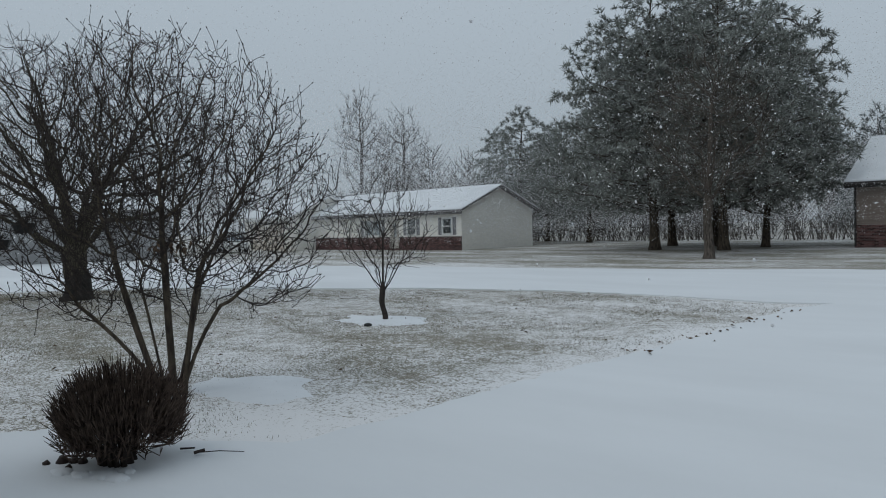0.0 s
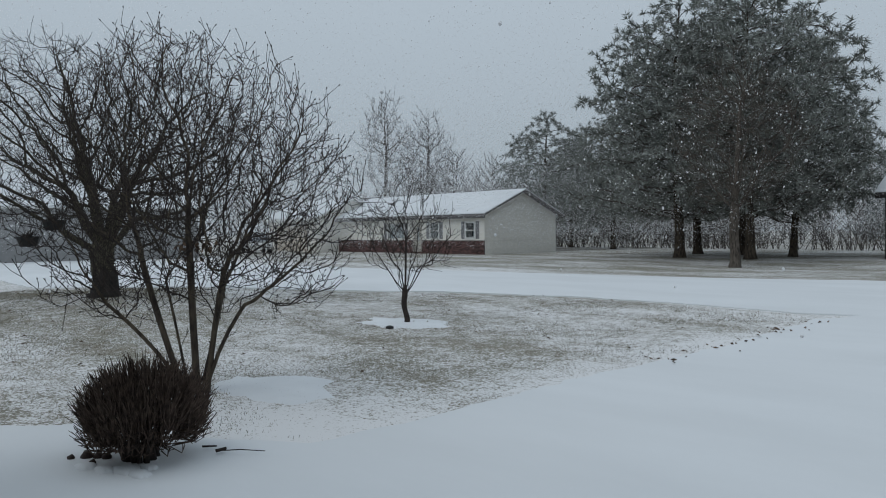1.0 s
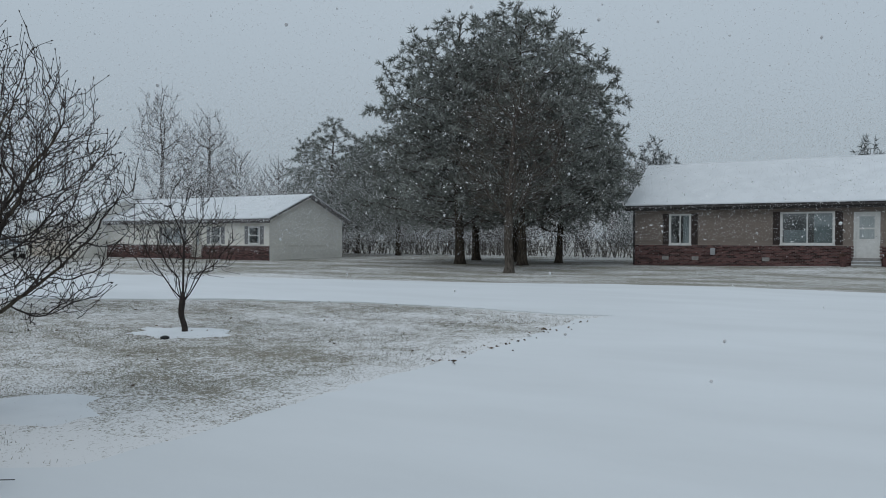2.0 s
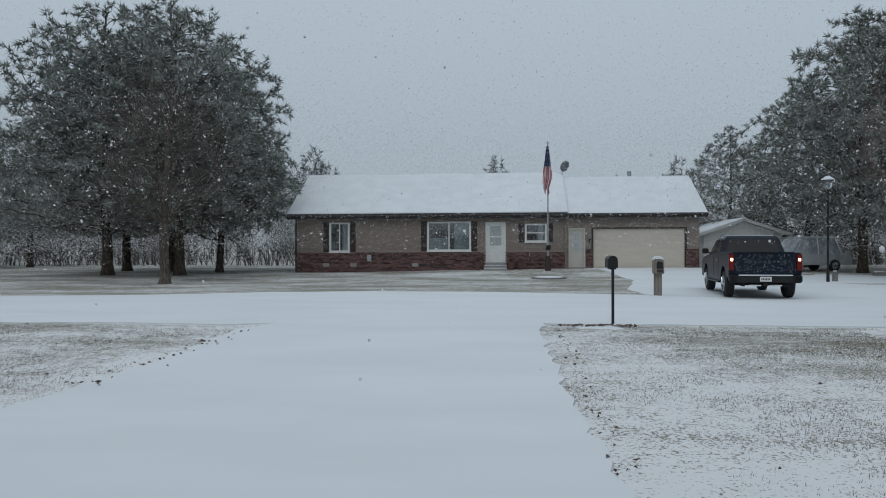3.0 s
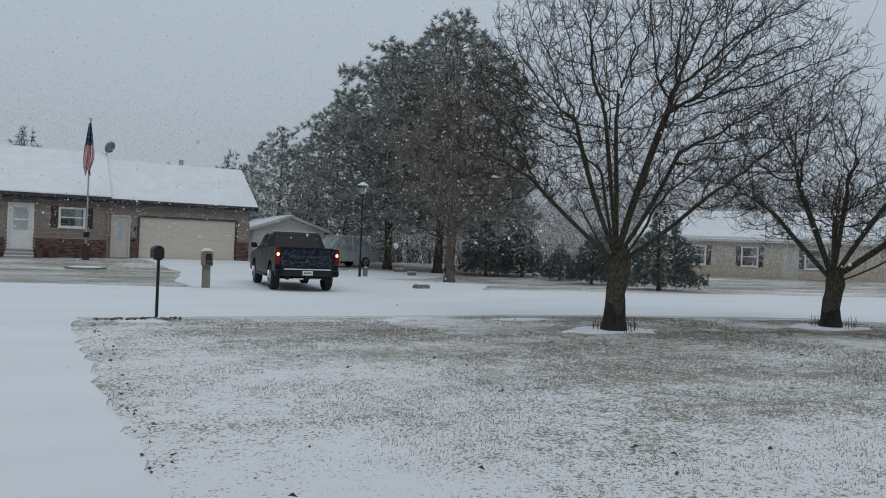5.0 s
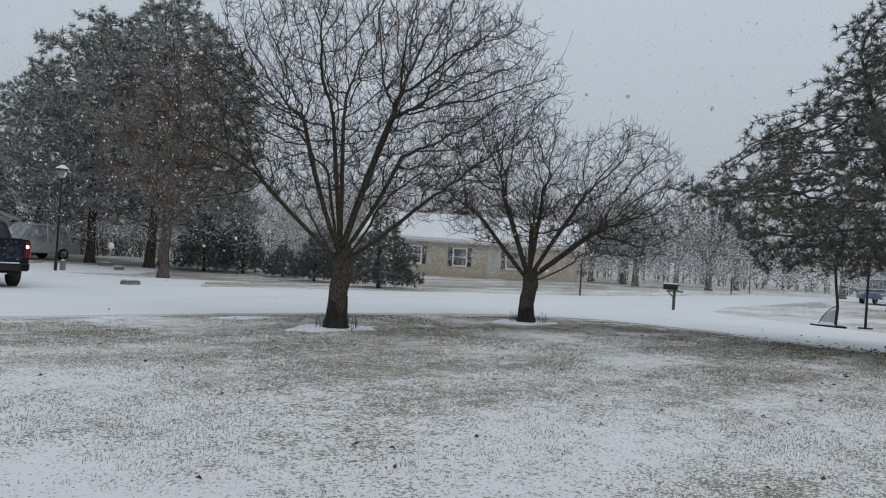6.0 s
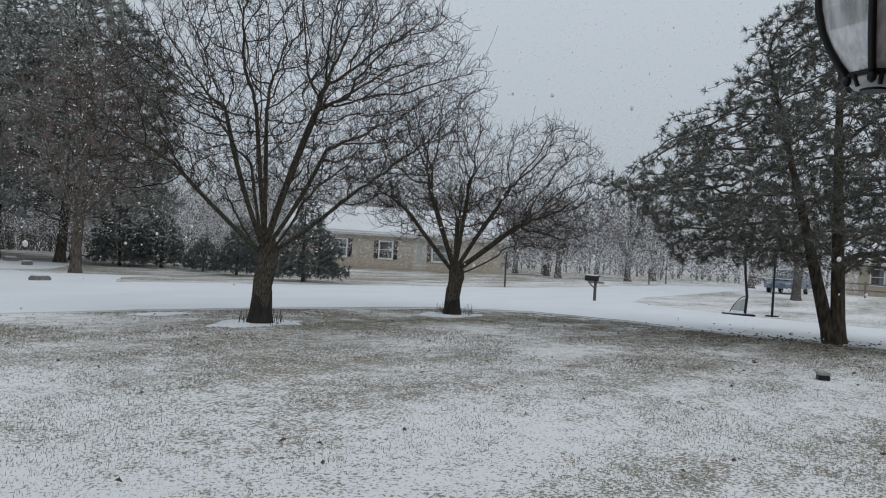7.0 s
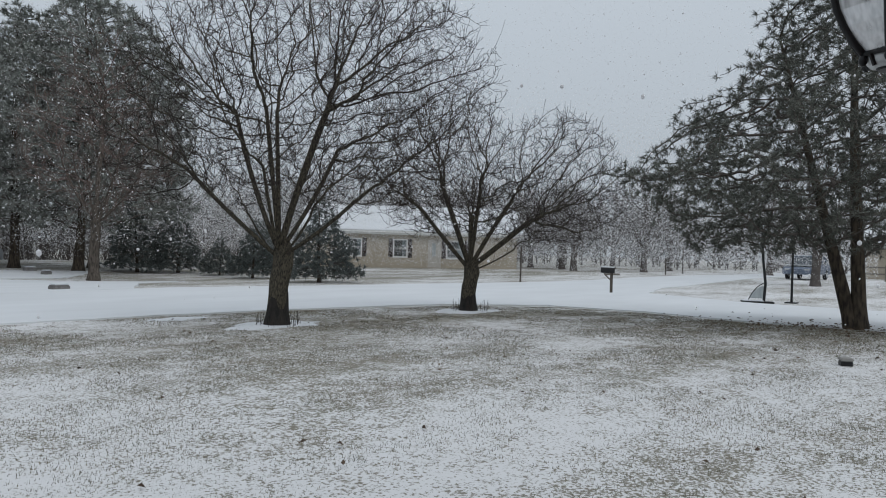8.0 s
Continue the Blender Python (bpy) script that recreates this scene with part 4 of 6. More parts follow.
def garage_door(house, x0, x1, z0, z1):
    d = part("garage_door", Soup().box(x0, x1, 0.10, 0.14, z0, z1), DOOR_TAN, house, "cream sectional garage door")
    n = 4
    for k in range(n):
        a, b = z0 + (z1 - z0) * k / n, z0 + (z1 - z0) * (k + 1) / n
        part("panel", Soup().box(x0 + 0.01, x1 - 0.01, 0.07, 0.10, a + 0.002, b - 0.002), DOOR_TAN, d, bevel=0.003)
    for a, b, c, e in ((x0 - 0.1, x0, z0, z1 + 0.08), (x1, x1 + 0.1, z0, z1 + 0.08), (x0, x1, z1, z1 + 0.08)):
        part("jamb", Soup().box(a, b, -0.03, 0.14, c, e), SHUTTER, d)


def ranch_house(name, m, W, D, H, rise, wall_mat, openings, label, brick_to=0.0, brick_spans=(), roofs=None, over=0.4, lap=0.18, low=-0.3, fascia=FASCIA, shutter=SHUTTER):
    """A single-storey gabled house; x along the front, y towards the back, origin at the front's start."""
    ob = thing(name, m, label, "house")
    part("wall", front_wall(0, W, low, H, openings, 0.0, 0.16), wall_mat, ob, "front wall")
    pent = [(0.16, low), (D, low), (D, H), (D / 2, H + rise * 0.98), (0.16, H)]
    for a, b in ((0, 0.16), (W - 0.16, W)):
        part("wall", Soup().prism(pent, 'x', a, b), wall_mat, ob, "gable wall")
    part("wall", Soup().box(0.16, W - 0.16, D - 0.16, D, low, H), wall_mat, ob, "back wall")
    part("room_floor", Soup().box(0.16, W - 0.16, 0.16, D - 0.16, -0.05, 0.0), ROOM, ob)
    boards = Soup()
    z = max(brick_to, 0.0)
    while z < H - 0.05:
        top = min(z + lap, H)
        for u, v in gaps(0, W, (z + top) / 2, [(o[0], o[1] - 0.02, o[2] + 0.02, o[3], o[4]) for o in openings]):
            k = len(boards.v)
            boards.v += [(u, -0.028, z), (v, -0.028, z), (v, -0.008, top), (u, -0.008, top), (u, 0, z), (v, 0, z), (v, 0, top), (u, 0, top)]
            boards.f += [(k, k + 1, k + 2, k + 3), (k + 4, k + 5, k + 1, k), (k, k + 3, k + 7, k + 4), (k + 1, k + 5, k + 6, k + 2)]
        for x, sx in ((0, -1), (W, 1)):
            k = len(boards.v)
            boards.v += [(x + sx * 0.028, 0, z), (x + sx * 0.028, D, z), (x + sx * 0.008, D, top), (x + sx * 0.008, 0, top), (x, 0, z), (x, D, z)]
            boards.f += [(k, k + 1, k + 2, k + 3), (k + 4, k + 5, k + 1, k)]
        z = top
    zz = H
    while zz < H + rise * 0.95:
        top = min(zz + lap, H + rise * 0.97)
        q0, q1 = D / 2 * (zz - H) / rise, D / 2 * (top - H) / rise
        for x, sx in ((0, -1), (W, 1)):
            k = len(boards.v)
            boards.v += [(x + sx * 0.028, q0, zz), (x + sx * 0.028, D - q0, zz), (x + sx * 0.008, D - q1, top), (x + sx * 0.008, q1, top)]
            boards.f += [(k, k + 1, k + 2, k + 3)]
        zz += lap
    tagged(part("siding", boards, wall_mat, ob), "overlapping horizontal siding boards", kind="stuff")
    if brick_to:
        bricks = Soup()
        rng = random.Random(5)
        spans = list(brick_spans) or [(0, W, brick_to)]
        for a, b, top in spans:
            row, z = 0, low + 0.2
            while z < top - 0.06:
                x = a - (0.105 if row % 2 else 0)
                while x < b:
                    u, v = max(x, a), min(x + 0.2, b)
                    if v - u > 0.04 and not any(o[1] - 0.05 < (u + v) / 2 < o[2] + 0.05 and o[3] < z + 0.03 < o[4] for o in openings):
                        y = -0.06 - rng.uniform(0, 0.008)
                        bricks.box(u, v, y, 0.0, z, z + 0.062)
                    x += 0.21
                z += 0.072
                row += 1
            tagged(part("mortar", front_wall(a, b, low, top, openings, -0.05, -0.001), MORTAR, ob), kind="stuff")
        tagged(part("brick_facing", bricks, BRICK_I, ob), "dark red brick facing", kind="stuff")
        tagged(part("side_facing", Soup().box(-0.05, -0.03, 0, D, low, brick_to), BRICK_I, ob), "dark red brick side facing")
    for o in openings:
        kind = o[0]
        if kind in ("slider", "hung", "hung_plain"):
            window_unit(ob, o[1], o[2], o[3], o[4], "slider" if kind == "slider" else "hung", kind != "hung_plain", TRIM, shutter)
        elif kind == "garage":
            garage_door(ob, *o[1:5])
        else:
            door_unit(ob, o[1], o[2], o[3], o[4], TRIM if kind == "storm" else DOOR_GREY, kind == "storm")
    slope = rise / (D / 2)
    for a, b, cut, drop in roofs or [(-over, W + over, 0.0, 0.0)]:
        top_y = D / 2 - cut / slope
        for sgn in (0, 1):
            f = (lambda y: y) if sgn == 0 else (lambda y: D - y)
            e, r = -over, top_y
            ez, rz = H - over * slope + 0.05 - drop, H + top_y * slope + 0.05 - drop
            prof = [(f(e), ez - 0.02), (f(r), rz - 0.02), (f(r), rz + 0.10), (f(e), ez + 0.10)]
            part("roof", Soup().prism(prof, 'x', a, b), fascia, ob, "dark roof deck")
            prof = [(f(e - 0.03), ez + 0.09), (f(r), rz + 0.095), (f(r), rz + 0.16), (f(e - 0.02), ez + 0.155)]
            part("roof_snow", Soup().prism(prof, 'x', a - 0.015, b + 0.015), SNOW, ob, "even layer of snow on the roof", bevel=0.02)
        part("ridge_snow", Soup().tube([(a, top_y, rz + 0.08), (b, top_y, rz + 0.08)], [0.09, 0.09], 8), SNOW, ob)
        part("fascia", Soup().box(a, b, -over - 0.02, -over + 0.03, H - over * slope - 0.14, H - over * slope + 0.10), fascia, ob, "dark fascia board")
        part("soffit", Soup().box(a + over, b - over, -over + 0.03, 0.0, H - over * slope - 0.10, H - over * slope - 0.06), fascia, ob)
        part("gutter", Soup().tube([(a, -over - 0.06, H - over * slope + 0.02), (b, -over - 0.06, H - over * slope + 0.02)], [0.055, 0.055], 8), fascia, ob, "dark gutter")
    return ob


X0, Z0 = -11.93, 0.10
main_openings = [("slider", -10.01 - X0, -8.90 - X0, 1.17 - Z0, 2.80 - Z0), ("slider", -4.54 - X0, -2.16 - X0, 1.21 - Z0, 2.82 - Z0), ("storm", -1.35 - X0, -0.25 - X0, 0.58 - Z0, 2.78 - Z0),
                 ("hung", 0.80 - X0, 1.95 - X0, 1.69 - Z0, 2.68 - Z0), ("plain", 3.13 - X0, 4.02 - X0, 0.30 - Z0, 2.43 - Z0), ("garage", 4.45 - X0, 9.27 - X0, 0.29 - Z0, 2.38 - Z0)]
main = ranch_house("brick_and_siding_house", pose(X0, 40.39, Z0), 21.93, 8.4, 3.24, 2.32, SIDING, main_openings,
                   "long single-storey house with taupe siding, brick base and snowy roof",
                   brick_to=1.06, brick_spans=[(0, 14.9, 1.06), (16.0, 16.33, 1.2), (21.25, 21.93, 1.2)], roofs=[(-0.38, 15.0, 0.0, 0.0), (15.0, 22.3, 0.20, 0.13)])
step = part("front_step", Soup().box(10.5, 11.75, -0.75, -0.07, -0.2, 0.16), CONCRETE, main, "snow-topped concrete step", bevel=0.02)
part("front_step", Soup().box(10.5, 11.75, -0.45, -0.07, 0.16, 0.32), CONCRETE, main, bevel=0.02)
part("front_step", Soup().box(10.55, 11.7, -0.25, -0.07, 0.32, 0.47), CONCRETE, main, bevel=0.02)
for k in ((10.5, 11.75, -0.75, -0.46, 0.16, 0.20), (10.5, 11.75, -0.45, -0.26, 0.32, 0.35)):
    part("step_snow", Soup().box(*k), SNOW, main, bevel=0.015)
for a in (1.55, 3.1, 6.55):
    part("foundation_vent", Soup().box(a, a + 0.34, -0.075, -0.05, 0.26, 0.45), CONCRETE, main, "pale foundation vent")
part("meter_box", Soup().box(4.05, 4.28, -0.14, -0.05, 0.55, 0.9), STEEL, main, "small grey utility box")
part("downspout", Soup().box(-0.02, 0.06, -0.12, -0.04, 0.0, 2.95), FASCIA, main)
part("downspout", Soup().box(14.86, 14.93, -0.12, -0.04, 0.0, 2.95), SIDING, main)
part("porch_light", Soup().tube([(16.18, -0.1, 1.55), (16.18, -0.1, 1.75)], [0.05, 0.07], 8), BLACK, main)
part("roof_vent", Soup().tube([(18.9, 4.0, 5.3), (18.9, 4.0, 5.75)], [0.12, 0.12], 8), STEEL, main, "metal roof vent pipe")
dish = part("satellite_dish", Soup().tube([(15.02, 4.0, 5.3), (15.0, 3.95, 5.75), (15.1, 3.85, 5.95)], [0.025, 0.025, 0.025], 6), STEEL, main, "grey satellite dish on a mast")
ds = Soup()
for k in range(5):
    r = 0.36 * k / 4
    for i in range(16):
        w = 2 * math.pi * i / 16
        ds.v.append((15.14 + r * math.cos(w) * 0.72 + 0.25 * r * math.sin(w), 3.7 + 0.5 * r * r + 0.5 * r * math.cos(w), 6.08 + r * math.sin(w) * 0.9))
for k in range(4):
    ds.f += [(k * 16 + i, k * 16 + (i + 1) % 16, (k + 1) * 16 + (i + 1) % 16, (k + 1) * 16 + i) for i in range(16)]
dm = part("reflector", ds, mat("dish_grey", (0.16, 0.17, 0.18), (0.11, 0.115, 0.12), 6, 0.6), dish)
dm.modifiers.new("thick", 'SOLIDIFY').thickness = 0.02

# white house beyond the bend, seen past the lawn
ranch_house("white_house", pose(-51.0, 35.2, 0.02), 16.85, 7.4, 2.72, 1.55, WHITE_SIDING,
            [("hung", 15.0 - 0.0, 16.0, 1.05, 2.2), ("hung", 11.4, 12.4, 1.05, 2.2), ("slider", 6.5, 8.6, 1.0, 2.2), ("plain", 9.6, 10.5, 0.1, 2.15)],
            "low white-sided house with brick base and snowy gabled roof", brick_to=0.95, shutter=mat("grey_shutter", (0.24, 0.24, 0.25), None, 6, 0.7), fascia=mat("grey_fascia", (0.16, 0.15, 0.15), None, 5, 0.7))
ranch_house("garage_wing", pose(-58.5, 33.0, 0.02), 7.6, 7.0, 2.75, 1.5, WHITE_SIDING, [("garage", 1.2, 6.2, 0.05, 2.2)], "white garage wing with snow on its roof", fascia=TRIM)
ranch_house("grey_house", pose(-53.5, 22.0, 0.02, 0, 0, 260), 17, 8.0, 3.2, 1.9, GREY_SIDING, [("slider", 3, 4.6, 1, 2.2), ("storm", 7, 8, 0.1, 2.2), ("hung_plain", 10.5, 11.6, 1, 2.2)],
            "grey-sided house fading into the snowfall", fascia=TRIM)
a = math.degrees(math.atan2(29.5 - 40.0, 50.0 - 41.6))
ranch_house("tan_house", pose(39.8, 41.6, 0.08, 0, 0, a), 16.5, 8.0, 2.95, 1.9, TAN_WALL, [("hung", 3.4, 4.5, 0.9, 2.3), ("hung", 6.9, 8.0, 0.9, 2.3), ("plain", 9.6, 10.6, 0.1, 2.3), ("hung", 11.0, 12.4, 0.9, 2.3)],
            "long tan house with shuttered windows seen through branches", fascia=TRIM)
ranch_house("pale_house", pose(66.0, 6.6, 0.3, 0, 0, -90), 15, 8.0, 2.7, 1.6, TAN_WALL, [("hung_plain", 1.6, 2.6, 0.9, 2.2), ("plain", 4.2, 5.1, 0.1, 2.15), ("hung_plain", 7.0, 8.2, 0.9, 2.2)],
            "pale single-storey house far off behind a low fence", fascia=TRIM)
ranch_house("shed", pose(16.7, 47.4, 0.0, 0, 0, 90), 6.0, 4.7, 2.15, 0.8, TRIM, [], "white shed with a shallow snow-covered roof", lap=0.15, fascia=TRIM)


# ---- pickup truck ----
def wheel(name, parent, x, y, r, w, out):
    o = part(name, Soup().tube([(x - w / 2, y, r), (x - w / 2 + 0.03, y, r), (x + w / 2 - 0.03, y, r), (x + w / 2, y, r)], [r * 0.88, r, r, r * 0.88], 22), RUBBER, parent, smooth=False)
    o.name = name
    e = x + out * (w / 2)
    part("rim", Soup().tube([(e - out * 0.05, y, r), (e + out * 0.012, y, r)], [r * 0.62, r * 0.60], 16), STEEL, o, "silver wheel rim")
    for k in range(6):
        t = math.pi * k / 3
        part("spoke", Soup().tube([(e + out * 0.02, y, r), (e + out * 0.02, y + r * 0.55 * math.cos(t), r + r * 0.55 * math.sin(t))], [0.05, 0.035], 5), CHROME, o)
    return o


def loft(sections, n_close=True):
    """A skin over sections, each a list of equally many points."""
    s = Soup()
    n = len(sections[0])
    for sec in sections:
        s.v += [tuple(p) for p in sec]
    for k in range(len(sections) - 1):
        s.f += [(k * n + i, k * n + (i + 1) % n, (k + 1) * n + (i + 1) % n, (k + 1) * n + i) for i in range(n)]
    s.f.append(tuple(reversed(range(n))))
    s.f.append(tuple((len(sections) - 1) * n + i for i in range(n)))
    return s


def pickup(m):
    t = thing("pickup_truck", m, "dark navy crew-cab pickup truck with tail lights lit on snow", "truck")
    side = [(0.12, 0.62), (0.12, 1.36), (1.72, 1.38), (1.80, 1.30), (4.15, 1.28), (5.45, 1.16), (5.78, 1.0), (5.82, 0.5), (5.2, 0.42)]
    arch = [(4.72 + 0.52 * math.cos(q), 0.44 + 0.52 * math.sin(q)) for q in (0.0, 0.6, 1.2, 1.9, 2.5, 3.14)]
    arch2 = [(1.12 + 0.52 * math.cos(q), 0.44 + 0.52 * math.sin(q)) for q in (0.0, 0.6, 1.2, 1.9, 2.5, 3.14)]
    outline = side[:-1] + arch + [(4.1, 0.46), (1.75, 0.46)] + arch2 + [(0.5, 0.62)]
    for a, b in ((-1.0, -0.82), (0.82, 1.0)):
        part("body_side", Soup().prism(outline, 'x', a, b), NAVY, t, bevel=0.02)
    part("floor_pan", Soup().box(-0.84, 0.84, 0.3, 5.6, 0.55, 0.72), BLACK, t)
    part("bed_wall", Soup().box(-0.82, 0.82, 1.74, 1.80, 0.7, 1.36), NAVY, t)
    part("hood", loft([[(-0.84, 4.1, 0.6), (0.84, 4.1, 0.6), (0.84, 4.1, 1.27), (-0.84, 4.1, 1.27)], [(-0.84, 5.4, 0.6), (0.84, 5.4, 0.6), (0.84, 5.4, 1.17), (-0.84, 5.4, 1.17)], [(-0.84, 5.8, 0.6), (0.84, 5.8, 0.6), (0.84, 5.8, 0.95), (-0.84, 5.8, 0.95)]]), NAVY, t)
    cab = part("cab", loft([[(-0.84, 1.8, 0.7), (0.84, 1.8, 0.7), (0.84, 4.15, 0.7), (-0.84, 4.15, 0.7)], [(-0.97, 1.8, 1.3), (0.97, 1.8, 1.3), (0.97, 4.15, 1.28), (-0.97, 4.15, 1.28)],
                            [(-0.80, 1.98, 1.80), (0.80, 1.98, 1.80), (0.80, 3.35, 1.82), (-0.80, 3.35, 1.82)], [(-0.72, 2.1, 1.88), (0.72, 2.1, 1.88), (0.72, 3.2, 1.88), (-0.72, 3.2, 1.88)]]), NAVY, t, bevel=0.015)

    def slab(name, p, material, parent, thick=0.012, label=""):
        p = [Vector(q) for q in p]
        nrm = (p[1] - p[0]).cross(p[2] - p[0]).normalized() * thick
        return part(name, loft([[q - nrm for q in p], [q + nrm for q in p]]), material, parent, label)
    slab("rear_window", [(-0.80, 1.82, 1.36), (0.80, 1.82, 1.36), (0.70, 1.965, 1.77), (-0.70, 1.965, 1.77)], TRUCK_GLASS, cab, label="dark rear window")
    slab("windscreen", [(-0.86, 4.10, 1.34), (0.86, 4.10, 1.34), (0.74, 3.44, 1.78), (-0.74, 3.44, 1.78)], TRUCK_GLASS, cab)
    for sx in (-1, 1):
        for y0, y1, y2, y3 in ((1.95, 2.85, 2.85, 2.10), (2.95, 3.85, 3.42, 2.95)):
            slab("side_window", [(sx * 0.955, y0, 1.36), (sx * 0.955, y1, 1.36), (sx * 0.83, y2, 1.76), (sx * 0.83, y3, 1.76)], TRUCK_GLASS, cab)
        for y0 in (2.05, 3.0):
            part("door", Soup().box(min(sx * 0.98, sx * 1.005), max(sx * 0.98, sx * 1.005), y0, y0 + 0.9, 0.6, 1.27), NAVY, t, bevel=0.01)
            part("door_handle", Soup().box(min(sx * 1.0, sx * 1.03), max(sx * 1.0, sx * 1.03), y0 + 0.06, y0 + 0.24, 1.1, 1.14), CHROME, t, "chrome door handle")
        mir = part("door_mirror", Soup().box(min(sx * 1.05, sx * 1.26), max(sx * 1.05, sx * 1.26), 3.72, 3.84, 1.30, 1.48), BLACK, t, bevel=0.03)
        part("mirror_arm", Soup().tube([(sx * 0.95, 3.8, 1.30), (sx * 1.1, 3.8, 1.36)], [0.03, 0.03], 6), BLACK, mir)
        part("running_board", Soup().box(min(sx * 0.9, sx * 1.05), max(sx * 0.9, sx * 1.05), 1.8, 4.05, 0.4, 0.46), BLACK, t)
        lamp = part("tail_light", Soup().box(min(sx * 0.86, sx * 1.008), max(sx * 0.86, sx * 1.008), 0.06, 0.14, 0.84, 1.32), TAIL_RED, t, "red tail light lens", bevel=0.02)
        part("bulb", Soup().box(min(sx * 0.89, sx * 0.965), max(sx * 0.89, sx * 0.965), 0.045, 0.062, 1.12, 1.20), BULB, lamp, "lit bulb", bevel=0.008)
        part("step_corner", Soup().box(min(sx * 0.76, sx * 1.0), max(sx * 0.76, sx * 1.0), 0.0, 0.2, 0.50, 0.70), BLACK, t, bevel=0.02)
        wheel("wheel", t, sx * 0.86, 4.72, 0.40, 0.27, sx)
        wheel("wheel", t, sx * 0.86, 1.12, 0.40, 0.27, sx)
    gate = part("tailgate", Soup().box(-0.85, 0.85, 0.075, 0.14, 0.72, 1.36), NAVY, t, bevel=0.02)
    part("spoiler_lip", Soup().box(-0.80, 0.80, 0.04, 0.12, 1.33, 1.385), NAVY, gate, bevel=0.015)
    letter = mat("grey_letter", (0.04, 0.045, 0.055), None, 30, 0.5)
    for k in range(9):
        part("letter_bar", Soup().box(-0.56 + k * 0.128, -0.48 + k * 0.128, 0.066, 0.076, 1.07, 1.13), letter, gate)
    part("badge", Soup().box(-0.70, -0.40, 0.066, 0.076, 0.85, 0.87), letter, gate)
    part("badge", Soup().box(0.46, 0.70, 0.066, 0.076, 0.85, 0.87), letter, gate)
    part("gate_handle", Soup().box(-0.12, 0.12, 0.06, 0.076, 1.22, 1.28), BLACK, gate, bevel=0.006)
    bumper = part("rear_bumper", Soup().box(-0.98, 0.98, 0.0, 0.16, 0.48, 0.68), BLACK, t, "black rear step bumper", bevel=0.02)
    # chrome strip in snow white: the sky's reflection is put into the colour
    part("bumper_trim", Soup().box(-0.74, 0.74, -0.015, 0.10, 0.69, 0.72), SNOW, bumper, "chrome strip along the bumper, its sky reflection painted white")
    plate = part("number_plate", Soup().box(-0.16, 0.16, -0.012, 0.0, 0.52, 0.66), TRIM, bumper, "pale number plate")
    for k in range(6):
        part("plate_mark", Soup().box(-0.12 + k * 0.042, -0.095 + k * 0.042, -0.016, -0.012, 0.56, 0.62), FASCIA, plate)
    for a, b in ((-0.45, -0.12), (0.12, 0.45)):
        part("step_snow", Soup().box(a, b, 0.0, 0.12, 0.385, 0.42), SNOW, bumper, "snow caught on the lower step", bevel=0.01)
    rng, dust = random.Random(17), Soup()
    for k in range(170):
        x, z, r = rng.uniform(-0.82, 0.82), rng.uniform(0.78, 1.32), rng.uniform(0.003, 0.008)
        dust.box(x - r, x + r, 0.066, 0.074, z - r, z + r)
    tagged(part("snow_specks", dust, SNOW, gate), "snow specks stuck to the tailgate", kind="stuff")
    part("hitch", Soup().box(-0.05, 0.05, -0.06, 0.14, 0.40, 0.48), BLACK, t)
    part("spare_tyre", Soup().tube([(0, 0.6, 0.48), (0, 0.6, 0.62)], [0.36, 0.36], 16), RUBBER, t)
    part("axle", Soup().tube([(-0.75, 1.12, 0.42), (0.75, 1.12, 0.42)], [0.07, 0.07], 8), BLACK, t)
    for sx in (-0.55, 0.62):
        part("mud_flap", Soup().box(sx - 0.03, sx + 0.03, 0.3, 0.9, 0.36, 0.5), BLACK, t)
    part("cab_snow", Soup().box(-0.68, 0.68, 2.15, 3.15, 1.875, 1.905), SNOW, t, bevel=0.01)
    return t


pickup(on(7.42, 22.3, -6.5, 0.02))


